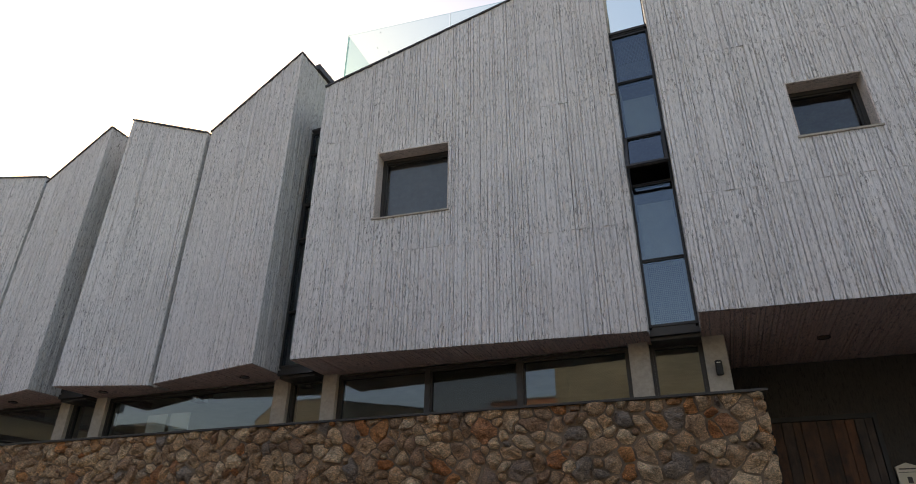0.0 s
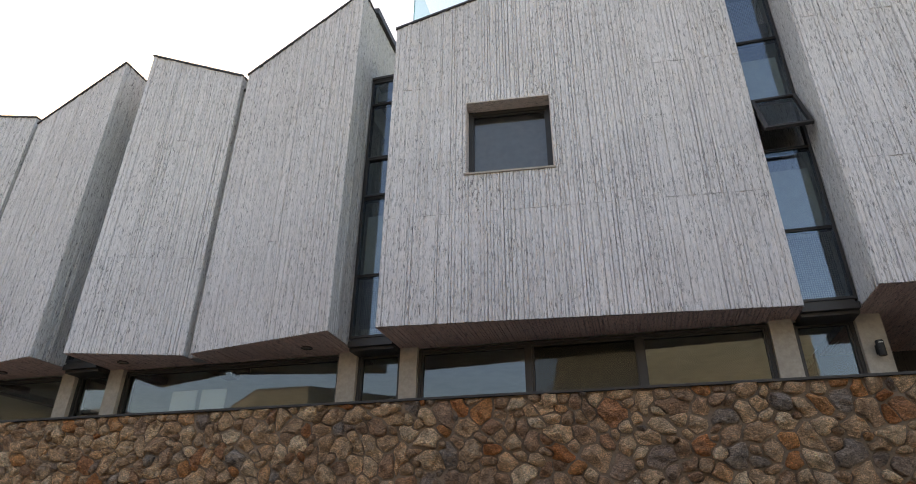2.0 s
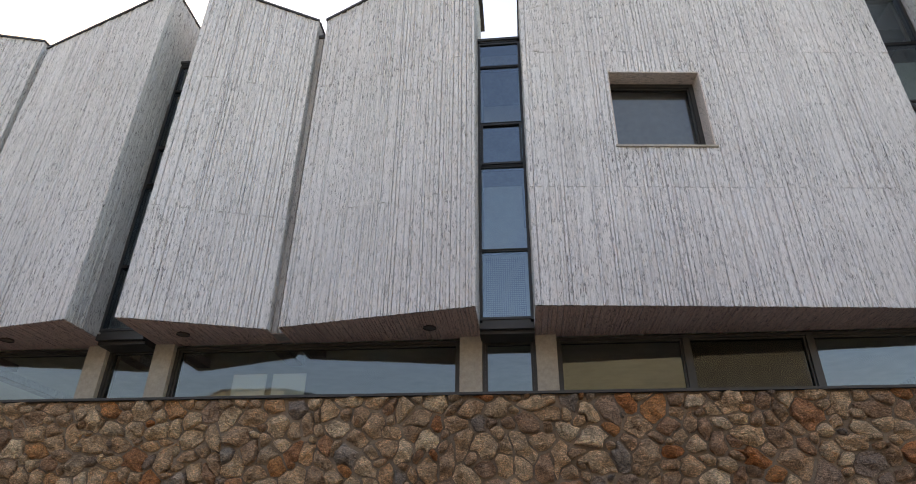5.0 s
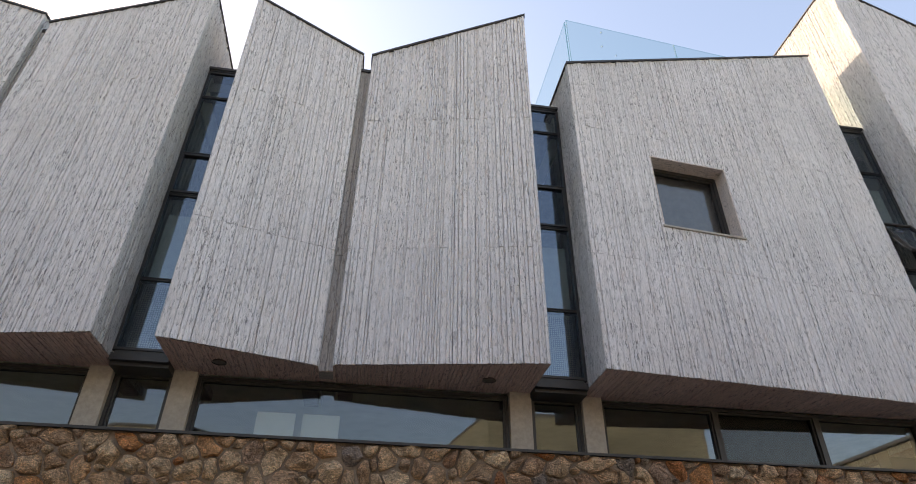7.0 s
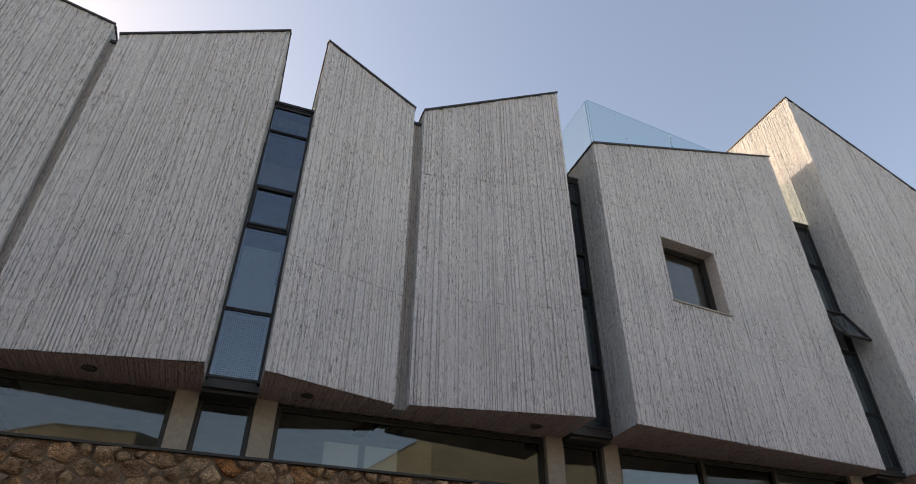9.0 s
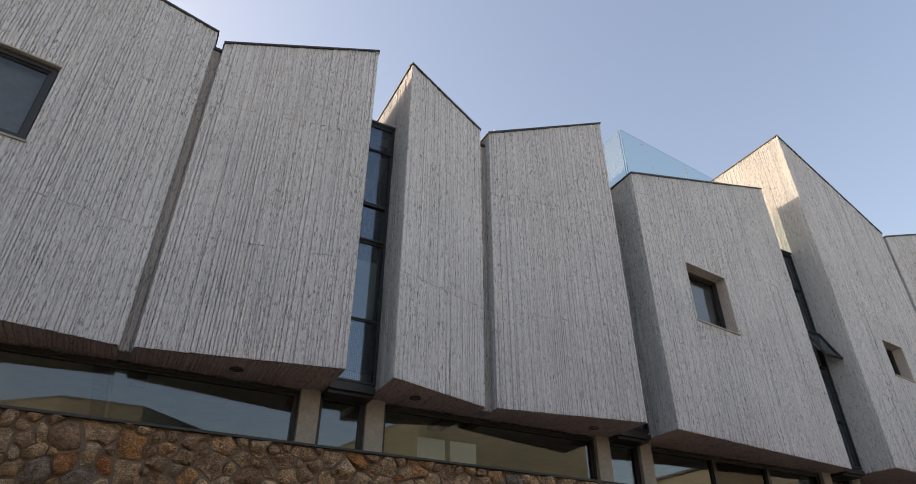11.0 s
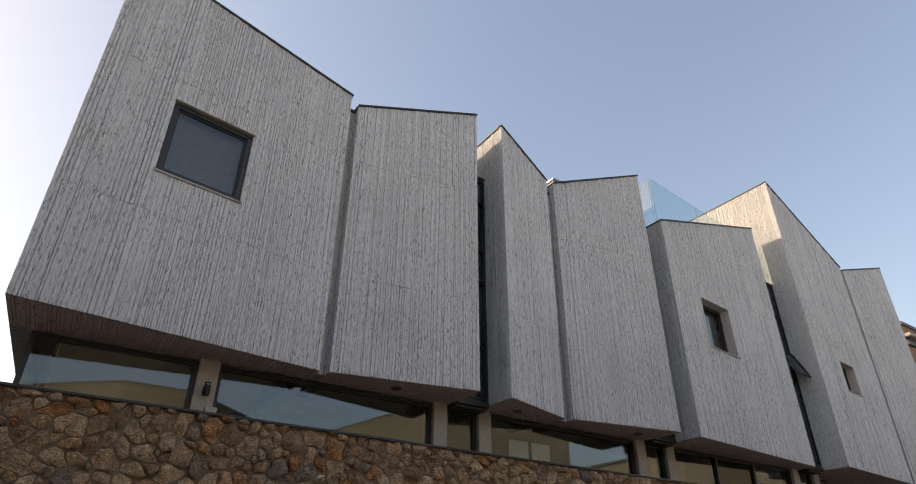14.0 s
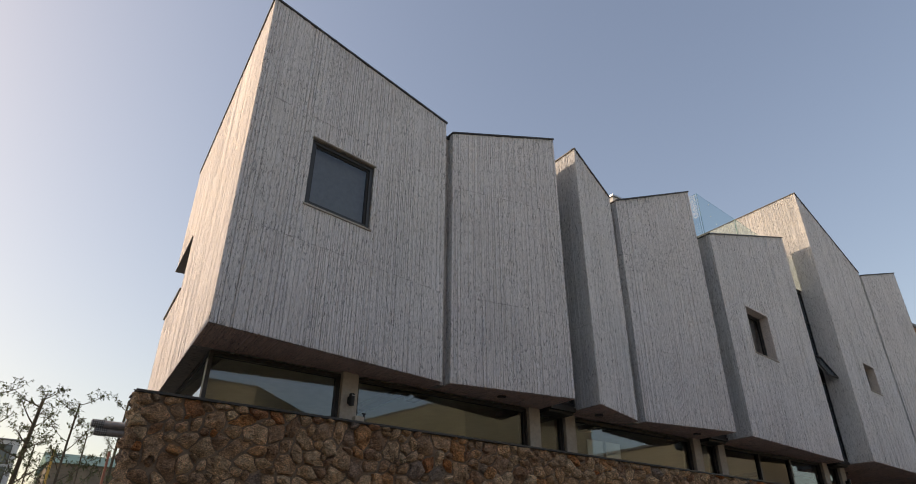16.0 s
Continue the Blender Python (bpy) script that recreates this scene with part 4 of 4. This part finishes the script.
def lay_stones(width, height, spot, seed, single):
    """Stones over a face of the wall; those for which single(u, v) holds become parts of their own."""
    rng = random.Random(seed)
    rest_v, rest_f, count = [], [], 0
    for x, y, r, poly in cells(width, height, rng):
        verts, faces = stone_shape(poly, rng)
        verts = [spot(*p) for p in verts]
        if single(x, y) and count < 300:
            ob = raw("stone", verts, faces, STONE, stone_wall)
            count += 1
        else:
            first = len(rest_v)
            rest_v += verts
            rest_f += [tuple(i + first for i in f) for f in faces]
    ob = raw("stonework", rest_v, rest_f, STONE_REST, stone_wall)
    ob["kind"] = "stuff"


HIGH = WALL_TOP - GROUND
lay_stones(WALL_X1 - WALL_X0, HIGH, lambda u, v, w: (WALL_X0 + u, WALL_Y + 0.04 - w, GROUND + v), 5, lambda u, v: u > 9.6 and v > 2.2)
lay_stones(1.96, HIGH, lambda u, v, w: (WALL_X1 - 0.085 + w * 0.8, WALL_Y + u, GROUND + v), 6, lambda u, v: False)
lay_stones(5.2, HIGH, lambda u, v, w: (WALL_X0 + 0.055 - w + RETURN * (5.2 - u), WALL_Y + 5.2 - u, GROUND + v), 8, lambda u, v: False)


# a pale hatch on the roof of the pointed bay
hatch = box("roof_hatch", HATCH[0], HATCH[0] + 0.5, HATCH[1], HATCH[1] + 0.5, 9.4, HATCH[2] - 0.02, PALE_WALL, bevel=0.01)
tagged(hatch, "pale metal roof hatch behind the bay's top edge", "roof hatch")
part_lid = box("lid", HATCH[0] - 0.04, HATCH[0] + 0.54, HATCH[1] - 0.04, HATCH[1] + 0.54, HATCH[2] - 0.02, HATCH[2] + 0.02, STEEL, hatch, bevel=0.006)
# a small tap box left on the coping
tap_box = box("tap_box", -14.81, -14.67, 7.93, 8.03, WALL_TOP + 0.02, WALL_TOP + 0.1, SILL, bevel=0.006)
tagged(tap_box, "small pale box with a metal tap on the coping", "box")
bm = bmesh.new()
bmesh.ops.create_cone(bm, segments=12, radius1=0.012, radius2=0.012, depth=0.09, cap_ends=True)
add_box(bm, -0.03, 0.03, -0.008, 0.008, 0.03, 0.045, 0.003)
part("tap", bm, BLACK, tap_box).location = (-14.655, 7.98, WALL_TOP + 0.115)


# ---- beyond the wall's end ----
def vent():
    """A pair of metal tubes that stick out of the wall's end, with pale tiles for daylit holes."""
    top = empty("vent_pipe", "pair of grey metal vent tubes with pale tiles for daylit holes", "vent pipe")
    for z, y, long in ((3.60, 9.35, 0.55), (3.51, 9.38, 0.50)):
        x0 = WALL_X0 + 0.05 + RETURN * (y - WALL_Y)
        tube = part("tube", tube_mesh(0.05, long), VENT, top)
        tube.matrix_local = Matrix.Translation((x0, y, z)) @ Matrix.Rotation(radians(-90), 4, "Y")
        # black band and pale tiles stand for holes with daylight showing through
        bm = bmesh.new()
        bmesh.ops.create_cone(bm, segments=24, radius1=0.0507, radius2=0.0507, depth=0.13, cap_ends=False)
        hole_band = part("hole_band", bm, BLACK, tube)
        hole_band.matrix_local = Matrix.Translation((0, 0, long - 0.08))
        for k in range(12):
            for j in range(5):
                a = k * math.tau / 12
                bm = bmesh.new()
                add_box(bm, -0.008, 0.008, -0.008, 0.008, -0.002, 0.002)
                hole = part("slot", bm, PALE_WALL, tube)
                hole.matrix_local = Matrix.Rotation(a, 4, "Z") @ Matrix.Translation((0.0505, 0, long - 0.03 - 0.025 * j)) @ Matrix.Rotation(radians(90), 4, "Y")


def tube_mesh(r, long):
    bm = bmesh.new()
    bmesh.ops.create_cone(bm, segments=24, radius1=r, radius2=r, depth=long, cap_ends=True)
    for v in bm.verts:
        v.co.z += long / 2
    bmesh.ops.bevel(bm, geom=[e for e in bm.edges if e.verts[0].co.z > long - 1e-4 and e.verts[1].co.z > long - 1e-4], offset=0.008, segments=2, affect="EDGES")
    return bm


VENT = plain("brown_vent_metal", (0.36, 0.345, 0.34), 0.4, 0.4, 20, 0.2, 0.05)
vent()


def limb(bm, pts, r0, r1, sides=7):
    """A tapered tube along points."""
    rings = []
    for i, p in enumerate(pts):
        t = i / (len(pts) - 1)
        ahead = (Vector(pts[min(i + 1, len(pts) - 1)]) - Vector(pts[max(i - 1, 0)])).normalized()
        side = ahead.orthogonal().normalized()
        up = ahead.cross(side)
        r = r0 + (r1 - r0) * t
        rings.append([bm.verts.new(Vector(p) + (side * math.cos(a) + up * math.sin(a)) * r) for a in (k * math.tau / sides for k in range(sides))])
    for a, b in zip(rings, rings[1:]):
        for k in range(sides):
            bm.faces.new((a[k], a[(k + 1) % sides], b[(k + 1) % sides], b[k]))
    bm.faces.new(rings[-1])


def tree(foot, head, thick, seed, limbs=12, spread=1.0):
    """A pruned street tree: a bare leaning trunk cut at the top, thin limbs, and whorls of narrow leaves at the twigs' ends."""
    rng = random.Random(seed)
    base = empty("street_tree", "slender pruned street tree with thin limbs and sparse leaves", "tree", group="young trees beyond the wall")
    base.location = (foot[0], foot[1], GROUND - 0.14)
    stem = Vector(head) - Vector((foot[0], foot[1], GROUND - 0.14))
    bend = Vector((rng.uniform(-0.12, 0.12), rng.uniform(-0.12, 0.12), 0))
    along = lambda t: stem * t + bend * math.sin(t * 3.1)
    bm = bmesh.new()
    limb(bm, [along(t) for t in (0, 0.2, 0.4, 0.6, 0.8, 0.92, 1.0)], thick, thick * 0.55, 9)
    whorls = []
    for k in range(limbs):
        t = 1 - 0.56 * ((k + rng.uniform(0.0, 0.8)) / limbs) ** 1.1
        a = k * 2.4 + rng.uniform(-0.5, 0.5)
        root = along(t)
        out = Vector((math.cos(a), math.sin(a), rng.uniform(0.25, 0.9))).normalized()
        long = rng.uniform(0.7, 1.25) * spread * (0.75 + 1.0 * (1 - t))
        pts = [root + out * long * s + Vector((0, 0, 0.18 * s * s * long)) + Vector([rng.uniform(-0.04, 0.04) * (s > 0) for _ in range(3)]) for s in (0, 0.33, 0.66, 1)]
        limb(bm, pts, thick * 0.3, 0.011, 6)
        for j in range(7):
            s = rng.uniform(0.3, 1.0)
            p = root + out * long * s + Vector((0, 0, 0.18 * s * s * long))
            way = (out * 0.6 + Vector((rng.uniform(-1, 1), rng.uniform(-1, 1), rng.uniform(-0.15, 0.8)))).normalized()
            q = p + way * rng.uniform(0.18, 0.5) * spread
            limb(bm, [p, (p + q) / 2 + Vector((0, 0, 0.02)), q], 0.009, 0.005, 4)
            whorls += [(q, way), (p + (q - p) * 0.55, way)]
        whorls.append((pts[3], out))
    part("trunk", bm, BARK, base)
    verts, faces = [], []
    for p, way in whorls:
        side = way.orthogonal().normalized()
        up = way.cross(side)
        for j in range(rng.choice((6, 7, 8, 9))):
            a = rng.uniform(0, math.tau)
            d = (way * rng.uniform(0.1, 0.8) + side * math.cos(a) + up * math.sin(a) + Vector((0, 0, -0.15))).normalized()
            s = d.cross(Vector((rng.uniform(-0.5, 0.5), rng.uniform(-0.5, 0.5), 1))).normalized()
            long, wide = rng.uniform(0.10, 0.19), rng.uniform(0.018, 0.03)
            c = p + d * 0.015
            i = len(verts)
            droop = Vector((0, 0, -0.02))
            verts += [c, c + d * long * 0.45 + s * wide, c + d * long + droop, c + d * long * 0.45 - s * wide]
            faces += [(i, i + 1, i + 2), (i, i + 2, i + 3)]
    raw("crown", verts, faces, LEAF, base, "sparse olive-green leaves")


tree((-18.08, 33.0), (-17.76, 33.0, 8.72), 0.120, 3, 17, 1.25)
tree((-16.60, 30.0), (-16.55, 30.0, 8.10), 0.060, 4, 12, 1.00)
tree((-14.22, 36.0), (-13.98, 36.0, 9.77), 0.085, 5, 12, 1.10)
tree((-19.16, 32.0), (-19.68, 32.0, 8.47), 0.110, 6, 14, 1.25)
tree((-14.54, 44.0), (-14.70, 44.0, 9.30), 0.060, 7, 9, 0.90)
tree((-16.99, 46.0), (-17.10, 46.0, 8.72), 0.060, 8, 9, 1.00)
def house(name, x0, x1, y0, y1, z1, material, label, roof_mat=ROOFING, windows=(), side="-y", gable=0.0):
    """A plain house: walls, roof slab and framed windows on one side."""
    top = empty(name, label, "house")
    bm = bmesh.new()
    add_box(bm, x0, x1, y0, y1, GROUND - 0.14, z1)
    part("wall", bm, material, top)
    bm = bmesh.new()
    if gable:
        ym = (y0 + y1) / 2
        vs = [bm.verts.new(p) for p in ((x0 - 0.2, y0 - 0.3, z1), (x1 + 0.2, y0 - 0.3, z1), (x1 + 0.2, y1 + 0.3, z1), (x0 - 0.2, y1 + 0.3, z1), (x0 - 0.2, ym, z1 + gable), (x1 + 0.2, ym, z1 + gable))]
        for f in ((0, 1, 5, 4), (2, 3, 4, 5), (0, 4, 3), (1, 2, 5), (0, 3, 2, 1)):
            bm.faces.new([vs[i] for i in f])
    else:
        add_box(bm, x0 - 0.08, x1 + 0.08, y0 - 0.08, y1 + 0.08, z1 + 0.002, z1 + 0.12, 0.01)
    part("roof", bm, roof_mat, top)
    for a, b, lo, hi in windows:
        if side == "-y":
            f = Face((a, y0), (b, y0), (0, -1))
        elif side == "+y":
            f = Face((a, y1), (b, y1), (0, 1))
        else:
            f = Face((x0, a), (x0, b), (-1, 0))
        bm = bmesh.new()
        bar(bm, f, 0, f.length, lo, hi, 0.004, 0.03)
        w = part("window", bm, FRAME, top)
        bm = bmesh.new()
        bar(bm, f, 0.07, f.length - 0.07, lo + 0.07, hi - 0.07, 0.031, 0.036)
        part("pane", bm, DARK_GLASS, w)
    return top


DARK_GLASS = plain("dark_window", (0.05, 0.06, 0.065), 0.08, 0, 5, 0.05, 0.0, 0.8)
brick_house = house("brick_house", 9.6, 18, 8.6, 16, 10.85, RED_BRICK, "orange brick house with a flat parapet beside the bays", side="-x", windows=((9.6, 10.6, 6.5, 8.0), (12.2, 13.2, 6.5, 8.0)))
box("cornice", 9.34, 18.2, 8.32, 16.2, 10.30, 10.42, SILL, brick_house, "pale stone cornice")
# dark box added for the shade beneath the cornice
box("cornice_shade", 9.5, 18.1, 8.5, 16.1, 10.04, 10.298, FRAME, brick_house, "dark band standing for the shade under the cornice")
house("apartment_building", -27, -17.6, 60, 72, 10.9, PALE_WALL, "pale grey apartment building far beyond the trees", windows=[(x, x + 1.2, z, z + 1.4) for x in (-24.6, -22.8, -21.0, -19.2) for z in (3.2, 5.4, 7.6, 9.2)])
house("green_roofed_house", -15.8, -7, 52, 60, 8.55, BROWN_BRICK, "tan house with a green sheet roof beyond the trees", GREEN_ROOF, gable=1.2)
for x, z, paint, words in ((-16.79, 6.75, YELLOW, "yellow-painted post among the trees"), (-14.61, 6.85, RUST, "rust-red post among the trees")):
    tagged(box("post", x, x + 0.1, 33.6, 33.7, GROUND - 0.14, z, paint), words, "post", "posts among the trees")
# out of view, added to keep the sun off the wall's end
house("unseen_shade_house", -36, -21.8, 9, 24, 7.2, TAN_BRICK, "unseen tan brick house added to shade the wall's end")
# across the street, seen in the glass
house("orange_brick_house", -14.8, -9.5, -34, -26, 11.9, RED_BRICK, "orange brick house set back across the street")
def plan_house(name, label, plan, high, material, windows):
    """A flat-roofed house on a free plan, with windows (x0, x1, y) in its street front."""
    top = empty(name, label, "house")
    mx, my = sum(p[0] for p in plan) / len(plan), sum(p[1] for p in plan) / len(plan)
    for what, low, up, surface, grow in (("wall", GROUND - 0.14, high, material, 1.0), ("roof", high + 0.002, high + 0.06, ROOFING, 1.006)):
        bm = bmesh.new()
        ring = [[bm.verts.new((mx + (x - mx) * grow, my + (y - my) * grow, z)) for x, y in plan] for z in (low, up)]
        bm.faces.new(ring[0]), bm.faces.new(ring[1])
        for k in range(len(plan)):
            bm.faces.new((ring[0][k], ring[0][(k + 1) % len(plan)], ring[1][(k + 1) % len(plan)], ring[1][k]))
        part(what, bm, surface, top)
    for x0, x1, y in windows:
        f = Face((x0, y), (x1, y), (0, 1))
        bm = bmesh.new()
        bar(bm, f, 0, f.length, 2.2, 3.8, 0.004, 0.03)
        w = part("window", bm, FRAME, top)
        bm = bmesh.new()
        bar(bm, f, 0.07, f.length - 0.07, 2.27, 3.73, 0.031, 0.036)
        part("pane", bm, DARK_GLASS, w)


plan_house("yellow_brick_house", "yellow brick house across the street", ((-4.75, -2.5), (2.05, -2.5), (2.05, -14), (-6.85, -14)), 7.95, YELLOW_BRICK, ((-3.6, -2.4, -2.5), (0.4, 1.6, -2.5)))
plan_house("tan_house", "tan brick house with splayed sides across the street", ((-14.8, -2.0), (-12.9, -2.0), (-10.0, -4.7), (-10.0, -9.5), (-17.6, -9.5), (-17.6, -4.5)), 6.86, TAN_BRICK, ((-14.4, -13.3, -2.0),))
TAN_RENDER = plain("tan_render", (0.44, 0.39, 0.28), 0.9, 0, 8, 0.12, 0.05)
house("tan_rendered_house", 9.3, 18, -14, -2.4, 7.95, TAN_RENDER, "tan rendered house across the street", side="+y", windows=((11.5, 12.7, 3.4, 4.8), (14.5, 15.7, 3.4, 4.8)))
house("low_brick_house", -23.5, -20.6, -9, -2.3, 6.5, DARK_BRICK, "low dark brick house beside the taller one")
row_house = house("brick_row_house", -6, 0, -9, 0, 13.0, DARK_BRICK, "dark brick house turned to the bend of the street", side="+y", windows=((-4.6, -3.4, 3.4, 4.8), (-2.4, -1.2, 3.4, 4.8)))
row_house.location, row_house.rotation_euler = (-23.45, -2.4, 0), (0, 0, radians(-50))
